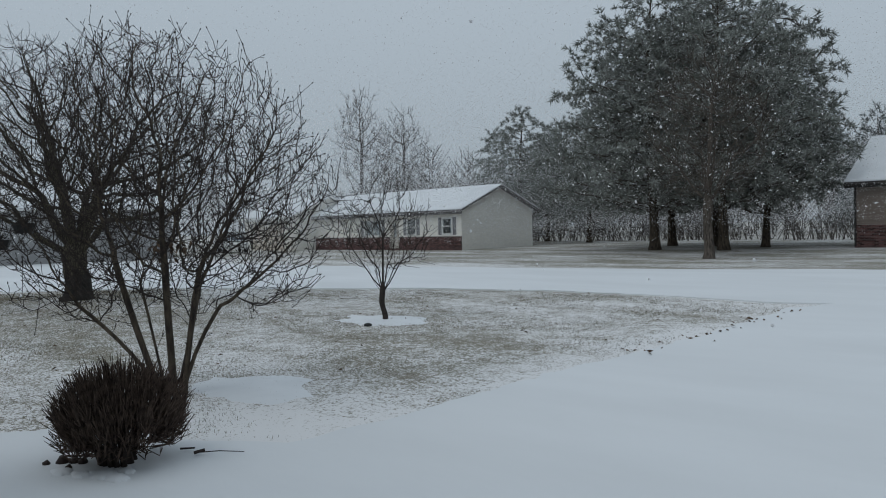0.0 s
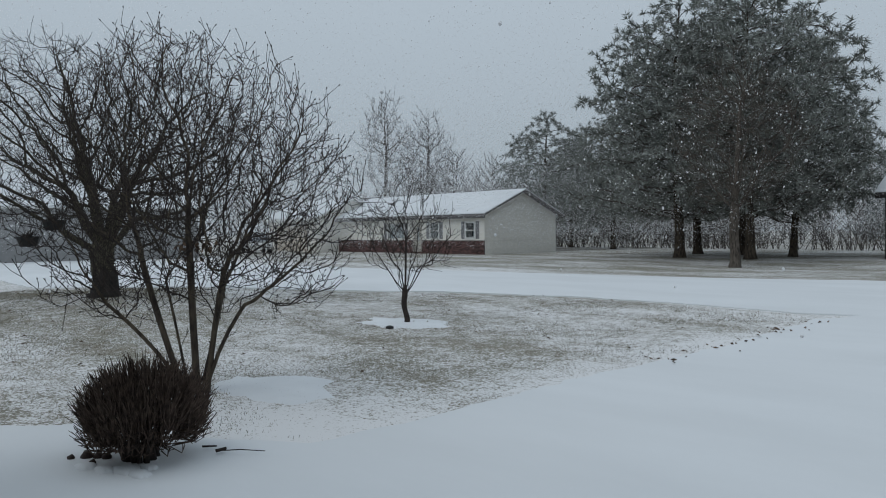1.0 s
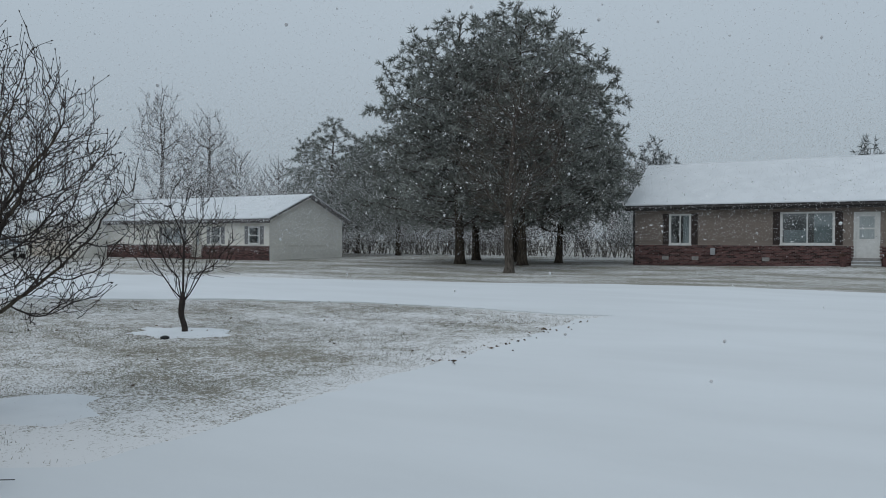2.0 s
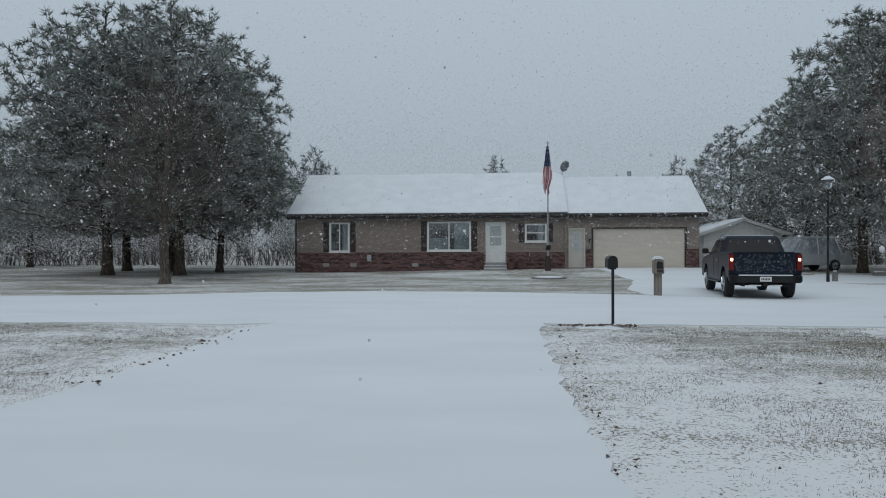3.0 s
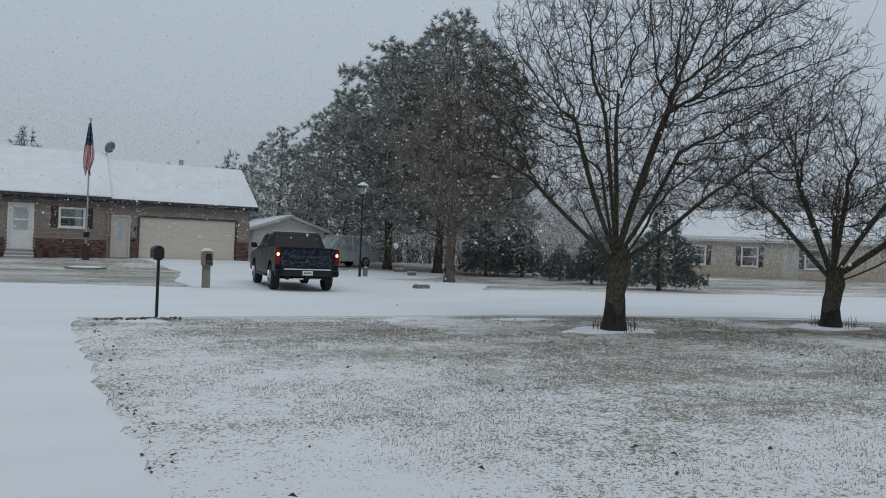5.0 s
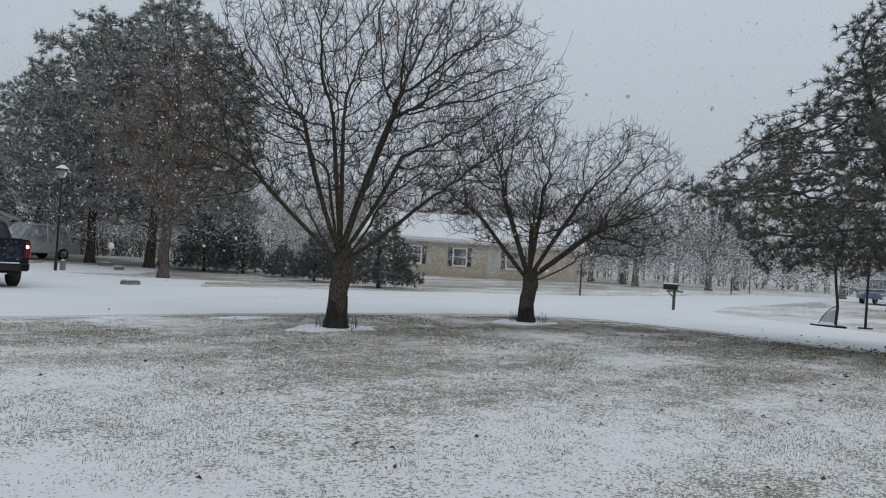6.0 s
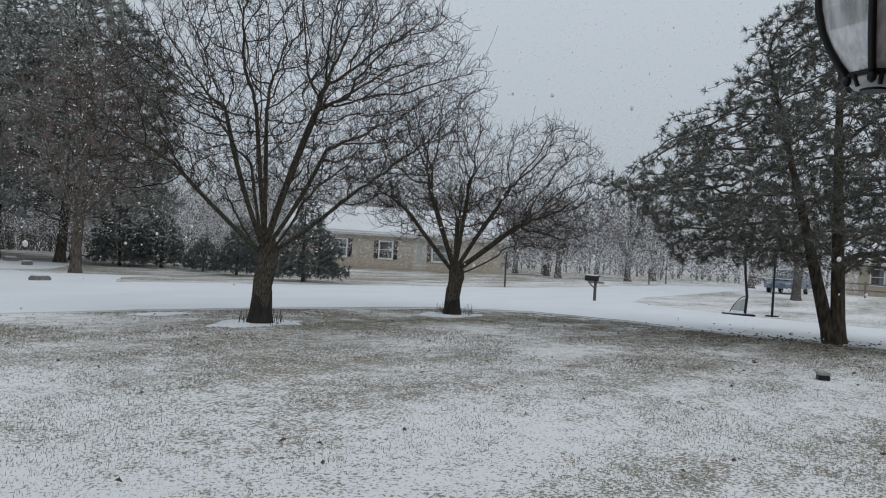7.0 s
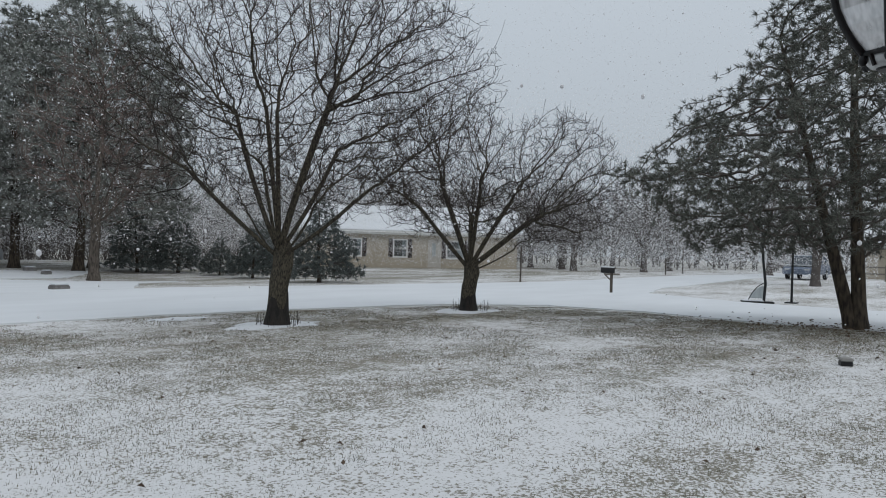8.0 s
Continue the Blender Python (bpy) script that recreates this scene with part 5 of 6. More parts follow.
def parked_car(name, m, paint, label, L=4.7, W=1.85, H=1.5, snow=True, glazing=PANE):
    t = thing(name, m, label, "car")
    n = 0.5 * L
    prof = [(-n, 0.35), (-n, 0.85), (-n + 0.1, 0.98), (-0.28 * L, 1.0), (0.2 * L, 0.98), (n - 0.25, 0.82), (n, 0.7), (n, 0.35)]
    a1 = [(0.31 * L + 0.36 * math.cos(q), 0.33 + 0.36 * math.sin(q)) for q in (0.1, 0.8, 1.57, 2.3, 3.04)]
    a2 = [(-0.3 * L + 0.36 * math.cos(q), 0.33 + 0.36 * math.sin(q)) for q in (0.1, 0.8, 1.57, 2.3, 3.04)]
    part("body", Soup().prism(prof + a1 + a2, 'x', -W / 2, W / 2), paint, t, bevel=0.03)
    b, r = W / 2 - 0.06, W / 2 - 0.25
    part("cabin", loft([[(-b, -0.42 * L, 0.98), (b, -0.42 * L, 0.98), (b, 0.2 * L, 0.98), (-b, 0.2 * L, 0.98)], [(-r, -0.33 * L, H), (r, -0.33 * L, H), (r, 0.06 * L, H), (-r, 0.06 * L, H)]]), glazing, t, "glazed cabin")
    part("roof", Soup().box(-r - 0.02, r + 0.02, -0.34 * L, 0.07 * L, H - 0.02, H + 0.04), paint, t, bevel=0.015)
    for sx in (-1, 1):
        for py, pz in ((-0.385 * L, -0.33 * L), (-0.12 * L, -0.12 * L), (0.16 * L, 0.05 * L)):
            part("pillar", Soup().tube([(sx * (b + 0.0), py, 0.98), (sx * (r + 0.02), pz, H)], [0.05, 0.045], 5), paint, t)
        for py in (0.31 * L, -0.3 * L):
            wheel("wheel", t, sx * (W / 2 - 0.11), py, 0.33, 0.21, sx)
        part("headlight", Soup().box(sx * 0.62 - 0.14, sx * 0.62 + 0.14, n - 0.06, n + 0.01, 0.62, 0.74), CHROME, t)
        part("tail_light", Soup().box(sx * 0.7 - 0.1, sx * 0.7 + 0.1, -n - 0.01, -n + 0.05, 0.72, 0.9), TAIL_RED, t)
    if snow:
        part("roof_snow", Soup().box(-r, r, -0.33 * L, 0.05 * L, H + 0.035, H + 0.08), SNOW, t, bevel=0.02)
        part("hood_snow", Soup().box(-W / 2 + 0.1, W / 2 - 0.1, 0.24 * L, n - 0.35, 0.93, 0.985), SNOW, t, bevel=0.02)
    return t


parked_car("parked_car", on(16.5, 44.2, 105), SILVER, "silver vehicle parked by the shed, its windows dusted with snow", 5.4, 1.95, 1.9, True, DUSTED)
parked_car("parked_car", on(55.0, 9.0, 85), HAZED_BLUE, "blue car parked far off beside a pale building", 4.6, 1.85, 1.55)
parked_car("parked_car", on(-53.5, 29.0, 250), VAN_WHITE, "pale car parked before the garage wing", 4.7, 1.85, 1.6)


# ---- street furniture ----
def black_mailbox(m):
    t = thing("mailbox", m, "black metal mailbox on a thin black post", "mailbox")
    part("post", Soup().tube([(0, 0, -0.1), (0, 0, 1.08)], [0.028, 0.028], 8), BLACK, t)
    arc = [(-0.09, 1.08), (0.09, 1.08)] + [(0.09 * math.cos(q), 1.22 + 0.09 * math.sin(q)) for q in [math.pi * k / 8 for k in range(9)]]
    box = part("box", Soup().prism(arc, 'y', -0.05, 0.45), BLACK, t)
    part("door", Soup().prism([(x * 0.96, 1.08 + (z - 1.08) * 0.97) for x, z in arc], 'y', 0.45, 0.465), BLACK, box)
    part("bracket", Soup().box(-0.06, 0.06, -0.03, 0.3, 1.05, 1.08), BLACK, t)
    return t


black_mailbox(on(1.93, 14.15, 0))
snow_ring(1.7, 13.75, 0.6, 0.35, 0.03, "thin patch of snow at a post")


def wood_mailbox(m):
    t = thing("wooden_mailbox", m, "weathered wooden mailbox post with snow on its cap", "mailbox")
    part("post", Soup().box(-0.12, 0.12, -0.12, 0.12, -0.1, 0.78), WOOD, t, bevel=0.012)
    box = part("housing", Soup().prism([(-0.16, 0.72), (0.18, 0.72), (0.18, 1.12), (0.1, 1.2), (-0.1, 1.2), (-0.16, 1.12)], 'y', -0.28, 0.28), WOOD, t, "weathered timber housing", bevel=0.012)
    part("mail_door", Soup().prism([(-0.05, 0.88), (0.14, 0.88), (0.14, 1.04), (0.11, 1.1), (-0.02, 1.1), (-0.05, 1.04)], 'y', -0.30, -0.28), BLACK, box, "black mailbox door")
    part("paper_slot", Soup().box(-0.04, 0.14, -0.29, -0.28, 0.76, 0.85), SHUTTER, box)
    part("cap_snow", Soup().prism([(-0.17, 1.16), (0.19, 1.16), (0.1, 1.26), (-0.09, 1.26)], 'y', -0.29, 0.29), SNOW, t, bevel=0.02)
    return t


wood_mailbox(on(4.62, 23.75, -8))


def side_mailbox(m):
    t = thing("mailbox", m, "dark metal mailbox with a newspaper shelf on a wooden post", "mailbox")
    part("post", Soup().box(-0.055, 0.055, -0.055, 0.055, -0.1, 0.86), BARK, t)
    part("arm", Soup().box(-0.30, 0.34, -0.05, 0.05, 0.74, 0.82), WOOD, t)
    arc = [(-0.1, 0.83), (0.1, 0.83)] + [(0.1 * math.cos(q), 0.98 + 0.1 * math.sin(q)) for q in [math.pi * k / 8 for k in range(9)]]
    part("box", Soup().prism(arc, 'x', -0.44, 0.12), BLACK, t)
    part("brace", Soup().tube([(0, 0, 0.5), (-0.26, 0, 0.76)], [0.03, 0.03], 5), WOOD, t)
    part("cap_snow", Soup().prism([(-0.07, 1.06), (0.07, 1.06), (0.04, 1.1), (-0.04, 1.1)], 'x', -0.43, 0.11), SNOW, t)
    return t


side_mailbox(on(29.0, 12.1, -63))


def lamp_post(m):
    t = thing("lamp_post", m, "dark yard lamp post with a snow-capped lantern head", "street lamp")
    part("pole", Soup().tube([(0, 0, -0.1), (0, 0, 0.4), (0, 0, 0.45), (0, 0, 4.0)], [0.07, 0.065, 0.045, 0.035], 8), BLACK, t)
    head = part("lantern", Soup().tube([(0, 0, 4.0), (0, 0, 4.06), (0, 0, 4.34)], [0.08, 0.14, 0.22], 6), LANTERN_GLASS, t, "clear lantern glass")
    part("cap", Soup().tube([(0, 0, 4.34), (0, 0, 4.38), (0, 0, 4.5)], [0.29, 0.27, 0.06], 10), BLACK, head)
    part("cap_snow", Soup().tube([(0, 0, 4.375), (0, 0, 4.43), (0, 0, 4.55)], [0.28, 0.24, 0.05], 10), SNOW, head)
    part("finial", Soup().tube([(0, 0, 4.5), (0, 0, 4.62)], [0.03, 0.01], 6), BLACK, head)
    return t


lamp_post(on(13.5, 32.9))


def flagpole(m):
    t = thing("flagpole", m, "slim metal flagpole with a limp striped flag", "flagpole")
    part("pole", Soup().tube([(0, 0, -0.1), (0, 0, 6.5)], [0.045, 0.03], 10), STEEL, t)
    part("truck_top", Soup().tube([(0, 0, 6.5), (0, 0, 6.62)], [0.05, 0.03], 8), STEEL, t)
    part("cross_arm", Soup().tube([(-0.12, 0, 6.58), (0.12, 0, 6.58)], [0.015, 0.015], 6), STEEL, t)
    part("ground_box", Soup().box(-0.15, 0.15, -0.12, 0.12, -0.1, 0.75), SHUTTER, t, "dark box round the foot of the pole", bevel=0.03)
    part("pole_lamp", Soup().tube([(0, -0.05, 1.05), (0, -0.05, 1.3)], [0.12, 0.15], 8), BLACK, t)
    flag = part("flag", Soup().box(0.02, 0.05, -0.01, 0.01, 3.9, 6.3), FLAG_WHITE, t)
    n = 13
    for k in range(n):
        s = Soup()
        rows = 14
        for j in range(rows + 1):
            u = j / rows
            z = 5.35 - 1.3 * u if k >= 6 else 5.35 - 1.3 * u
            sway = 0.07 * math.sin(5 * u + 0.9)
            for e in (0, 1):
                q = (k + e) / n
                fold = 0.11 * math.sin(q * 14 + 2.2 * u)
                s.v.append((-0.03 + (0.13 + 0.10 * math.sin(math.pi * min(1, u + 0.15))) * (q - 0.5) * 2 + sway * u, -0.09 + fold, z - 0.16 * math.sin(q * 9) * u))
        s.f = [(2 * j, 2 * j + 1, 2 * j + 3, 2 * j + 2) for j in range(rows)]
        o = part("stripe", s, FLAG_RED if k % 2 == 0 else FLAG_WHITE, flag)
        o.modifiers.new("cloth", 'SOLIDIFY').thickness = 0.006
    s = Soup()
    rows, cols = 12, 16
    for j in range(rows + 1):
        u = j / rows
        for i in range(cols + 1):
            q = i / cols
            s.v.append((-0.02 + (0.06 + 0.12 * u) * (q - 0.5) * 2, -0.1 + 0.09 * math.sin(q * 14), 6.35 - 1.02 * u))
    s.f = [(j * (cols + 1) + i, j * (cols + 1) + i + 1, (j + 1) * (cols + 1) + i + 1, (j + 1) * (cols + 1) + i) for j in range(rows) for i in range(cols)]
    o = part("canton", s, FLAG_BLUE, flag, "dark blue field of the flag")
    o.modifiers.new("cloth", 'SOLIDIFY').thickness = 0.008
    rng = random.Random(3)
    for k in range(16):
        q, u = (k % 4 + 0.5 + 0.3 * (k // 4 % 2)) / 4.5, (k // 4 + 0.5) / 4
        x, y, z = -0.02 + (0.06 + 0.12 * u) * (q - 0.5) * 2, -0.112 + 0.09 * math.sin(q * 14), 6.35 - 1.02 * u
        part("star", Soup().box(x - 0.014, x + 0.014, y - 0.006, y, z - 0.02, z + 0.02), FLAG_WHITE, flag)
    return t


flagpole(on(1.92, 38.2))
ringt = thing("round_cover", on(1.75, 34.2), "low round concrete ring edged in dark stone and filled with snow", "planter")
s = Soup()
for k in range(16):
    a, b = 2 * math.pi * k / 16, 2 * math.pi * (k + 0.9) / 16
    s = Soup()
    s.v = [(r * math.cos(q), r * math.sin(q), z) for z in (-0.05, 0.07) for r in (0.66, 0.80) for q in (a, b)]
    s.f = [(0, 1, 3, 2), (4, 6, 7, 5), (0, 4, 5, 1), (2, 3, 7, 6), (0, 2, 6, 4), (1, 5, 7, 3)]
    part("edging_stone", s, STONE, ringt)
part("snow_fill", Soup().tube([(0, 0, 0.0), (0, 0, 0.08), (0, 0, 0.11)], [0.67, 0.66, 0.45], 20), SNOW, ringt)

for i, (x, y, r, h) in enumerate(((0.05, 39.75, 0.2, 0.42), (0.55, 39.8, 0.17, 0.36), (-1.75, 39.85, 0.17, 0.45))):
    t = thing("planter_pot", on(x, y), "round terracotta planter pot beside the front steps", "plant pot", "pots by the steps")
    part("pot", Soup().tube([(0, 0, 0), (0, 0, h), (0, 0, h + 0.04)], [r * 0.75, r, r * 1.08], 12), BRICK_I, t)
    fol = Soup()
    rng = random.Random(i)
    for k in range(60):
        d = Vector((rng.uniform(-1, 1), rng.uniform(-1, 1), rng.uniform(0.2, 1.3))).normalized() * rng.uniform(0.12, 0.3)
        fol.tube([(0, 0, h), Vector((0, 0, h)) + d * 0.6, Vector((0, 0, h)) + d], [0.008, 0.006, 0.003], 3, cap=False)
    tagged(part("dead_plant", fol, DEAD_LEAF, t), "dry dead plant")

# drain boxes and stones along the verge
for i, (x, y, w, l, h, rz) in enumerate(((12.6, 24.6, 0.62, 0.35, 0.16, 10), (17.9, 36.2, 0.5, 0.3, 0.2, 30), (18.6, 39.3, 0.6, 0.35, 0.2, 0), (14.0, 33.4, 0.2, 0.2, 0.45, 0))):
    t = thing("verge_stone", on(x, y, rz), "dark edging stone with a cap of snow on the verge", "stone", "stones along the verge")
    part("block", Soup().box(-w / 2, w / 2, -l / 2, l / 2, -0.05, h), STONE, t, bevel=0.04)
    part("snow_cap", Soup().box(-w * 0.42, w * 0.42, -l * 0.42, l * 0.42, h - 0.005, h + 0.05), SNOW, t, bevel=0.025)
t = thing("splash_block", on(11.14, 1.34, 20), "small dark drain outlet with a pale lid on the lawn", "drain")
part("body", Soup().box(-0.09, 0.09, -0.07, 0.07, -0.05, 0.07), BLACK, t, bevel=0.01)
part("lid", Soup().box(-0.11, 0.11, -0.08, 0.08, 0.07, 0.11), CONCRETE, t, bevel=0.012)

# portable stand with a leaning pole, and a second pole beside it
t = thing("pole_stand", on(28.35, 6.25, -72), "dark leaning pole on a flat base with a white snow-covered frame", "stand")
part("base", Soup().box(-0.55, 0.55, -0.35, 0.35, 0.0, 0.06), BLACK, t, bevel=0.02)
part("base_snow", Soup().box(-0.5, 0.2, -0.3, 0.3, 0.06, 0.09), SNOW, t, bevel=0.01)
part("pole", Soup().tube([(0.22, 0, 0.05), (0.26, 0, 0.7), (0.16, 0, 1.6), (0.1, 0, 2.7)], [0.05, 0.05, 0.045, 0.04], 8), BLACK, t)
part("strut", Soup().tube([(-0.3, 0, 0.1), (-0.18, 0, 0.35), (0.0, 0, 0.58), (0.2, 0, 0.72)], [0.016, 0.016, 0.016, 0.016], 6), BLACK, t)
part("net_panel", Soup().prism([(-0.26, 0.16), (0.2, 0.16), (0.2, 0.62), (0.02, 0.55), (-0.16, 0.35)], 'y', -0.02, 0.02), CURTAIN, t, "white snow-clad panel", bevel=0.01)
t = thing("sign_post", on(29.4, 5.3, 0), "thin dark metal post with a small foot plate", "post")
part("pole", Soup().tube([(0, 0, 0.0), (0.05, 0, 2.6)], [0.045, 0.04], 8), BLACK, t)
part("foot_plate", Soup().box(-0.25, 0.25, -0.2, 0.2, -0.02, 0.04), BLACK, t, bevel=0.01)
for x, y, h in ((34.3, 19.4, 1.9), (52.5, 17.8, 1.3), (57.0, 18.0, 2.2)):
    t = thing("marker_post", on(x, y), "thin dark post standing in the snow", "post")
    part("pole", Soup().tube([(0, 0, -0.1), (0, 0, h)], [0.05, 0.045], 6), BARK, t)

# low fence before the pale house
t = thing("fence", on(57.5, 6.2), "low pale wooden post-and-rail fence in snow", "fence")
for k in range(7):
    part("post", Soup().box(-0.06, 0.06, -1.6 * k - 0.06, -1.6 * k + 0.06, -0.1, 1.1), WOOD, t, bevel=0.01)
for z in (0.45, 0.9):
    part("rail", Soup().box(-0.09, -0.06, -9.7, 0.1, z, z + 0.1), WOOD, t)

# sticks by the bush
t = thing("fallen_stick", pose(-4.86, 2.33, gz(-4.86, 2.33) + 0.05), "thin dark stick lying on the snow", "stick")
part("stick", Soup().tube([(-0.03, -0.02, 0.0), (0.1, 0.1, 0.012), (0.23, 0.22, 0.005)], [0.004, 0.004, 0.003], 5), TWIG, t)
part("knot", Soup().tube([(-0.03, -0.02, 0.0), (-0.01, 0.05, 0.01)], [0.013, 0.011], 5), TWIG, t)
t = thing("fallen_stick", pose(-5.05, 2.33, gz(-5.05, 2.33) + 0.045), "short dark stick lying on the snow", "stick")
part("stick", Soup().tube([(-0.03, -0.03, 0), (0.05, 0.04, 0.006)], [0.008, 0.006], 5), TWIG, t)
t = thing("lawn_stone", on(-10.0, 7.92), "small dark stone in the snow ring of a young tree", "stone")
part("stone", Soup().tube([(0, 0, -0.02), (0, 0, 0.03), (0, 0, 0.05)], [0.07, 0.075, 0.03], 7), BLACK, t, smooth=True)

# hanging baskets in the broad tree, and a nest
for x, y, z in ((-17.56, 4.18, 1.28), (-17.45, 4.65, 1.62)):
    t = thing("hanging_basket", pose(x, y, z), "dark hanging flower basket on wires from a branch", "hanging basket", "baskets in the broad tree")
    part("pot", Soup().tube([(0, 0, 0), (0, 0, 0.2), (0, 0, 0.22)], [0.17, 0.25, 0.26], 12), BLACK, t)
    for k in range(3):
        a = 2.1 * k
        part("wire", Soup().tube([(0.24 * math.cos(a), 0.24 * math.sin(a), 0.21), (0, 0, 0.85)], [0.005, 0.005], 4), BLACK, t)
    fol = Soup()
    rng = random.Random(8)
    for k in range(70):
        d = Vector((rng.uniform(-1, 1), rng.uniform(-1, 1), rng.uniform(-0.1, 0.9))).normalized() * rng.uniform(0.1, 0.26)
        fol.tube([Vector((0, 0, 0.2)), Vector((0, 0, 0.2)) + d], [0.008, 0.004], 3, cap=False)
    tagged(part("dead_plant", fol, TWIG, t), kind="stuff")


t = thing("leaf_clump", pose(-7.19, 3.22, 1.36), "clump of dead leaves caught in a fork", "leaves")
fol = Soup()
rng = random.Random(15)
for k in range(60):
    p = Vector((rng.gauss(0, 0.09), rng.gauss(0, 0.09), rng.gauss(0, 0.06)))
    leaf_r = rng.uniform(0.02, 0.045)
    q = Vector((rng.uniform(-1, 1), rng.uniform(-1, 1), rng.uniform(-1, 1))).normalized() * leaf_r
    w = q.orthogonal().normalized() * leaf_r * 0.5
    i0 = len(fol.v)
    fol.v += [tuple(p - q), tuple(p + w), tuple(p + q), tuple(p - w)]
    fol.f.append((i0, i0 + 1, i0 + 2, i0 + 3))
tagged(part("leaf", fol, DEAD_LEAF, t), kind="stuff")
for i, (x, y, r) in enumerate(((-5.42, 1.62, 0.06), (-5.36, 1.68, 0.05), (-5.30, 1.72, 0.045), (-5.45, 1.54, 0.035), (-5.25, 1.62, 0.03))):
    t = thing("bed_stone", on(x, y, 40 * i, 0.02), "dark rounded stone half buried in snow beside the bush", "stone", "stones by the bush")
    part("stone", Soup().tube([(0, 0, -0.03), (0, 0.01, 0.02), (0.01, 0, r * 0.9)], [r * 0.7, r * 0.75, r * 0.3], 7), SHUTTER, t, smooth=True)
for i, (x, y, r) in enumerate(((-4.95, 1.72, 0.10), (-5.2, 1.55, 0.08), (-4.8, 1.75, 0.08), (-4.9, 1.85, 0.06), (-5.05, 1.62, 0.07))):
    snow_ring(x, y, r * 1.5, r, 0.045, "small lump of disturbed snow")


# ---- the near house: brick jamb and wall lantern ----
def near_house():
    w = tagged(new("wall_near"), "red brick wall beside the open garage", "wall", kind="structure")
    part("core", Soup().box(0.625, 2.9, -0.20, 0.024, -0.2, 2.75), MORTAR, w, "mortar joints")
    part("garage_side", Soup().box(0.66, 0.82, -6.2, -0.2, -0.2, 2.75), TAN_WALL, w)
    me = {}
    for name, lx in (("full", 0.2), ("half", 0.095)):
        me[name] = Soup().box(0, lx, -0.092, 0, 0, 0.058).mesh("brick", BRICK_NEAR, bevel=0.004)
    rest = Soup()
    z, row = 0.0, 0
    while z < 2.65:
        x = 0.6
        first = row % 2 == 1
        while x < 2.75:
            lx = 0.095 if first else 0.2
            if x < 1.7:
                o = new("brick", me["half" if first else "full"])
                o.parent = w
                q = random.Random(row * 50 + int(x * 100))
                o.location = (x + q.uniform(-0.004, 0.004), 0.043 + q.uniform(-0.003, 0.003), z)
            else:
                rest.box(x, x + lx, 0.0, 0.043, z, z + 0.058)
            x += lx + 0.01
            first = False
        z += 0.068
        row += 1
    tagged(part("brick_course", rest, BRICK_I, w), "red brick courses", kind="stuff")
    tagged(part("wall_garage_back", Soup().box(-6.0, 0.66, -6.4, -6.2, -0.2, 2.75), TAN_WALL), "plain back wall of the open garage", "wall", kind="structure")
    tagged(part("wall_garage_side", Soup().box(-6.2, -6.0, -6.4, 0.0, -0.2, 2.75), TAN_WALL), "plain side wall of the open garage", "wall", kind="structure")
    tagged(part("ceiling", Soup().box(-6.2, 2.3, -6.4, -0.1, 2.75, 2.9), TRIM), "plain white garage ceiling", "ceiling", kind="structure")
    tagged(part("floor", Soup().box(-6.0, 0.62, -6.2, -0.42, -0.1, 0.01), CONCRETE), "grey concrete garage floor", "floor", kind="structure")


near_house()


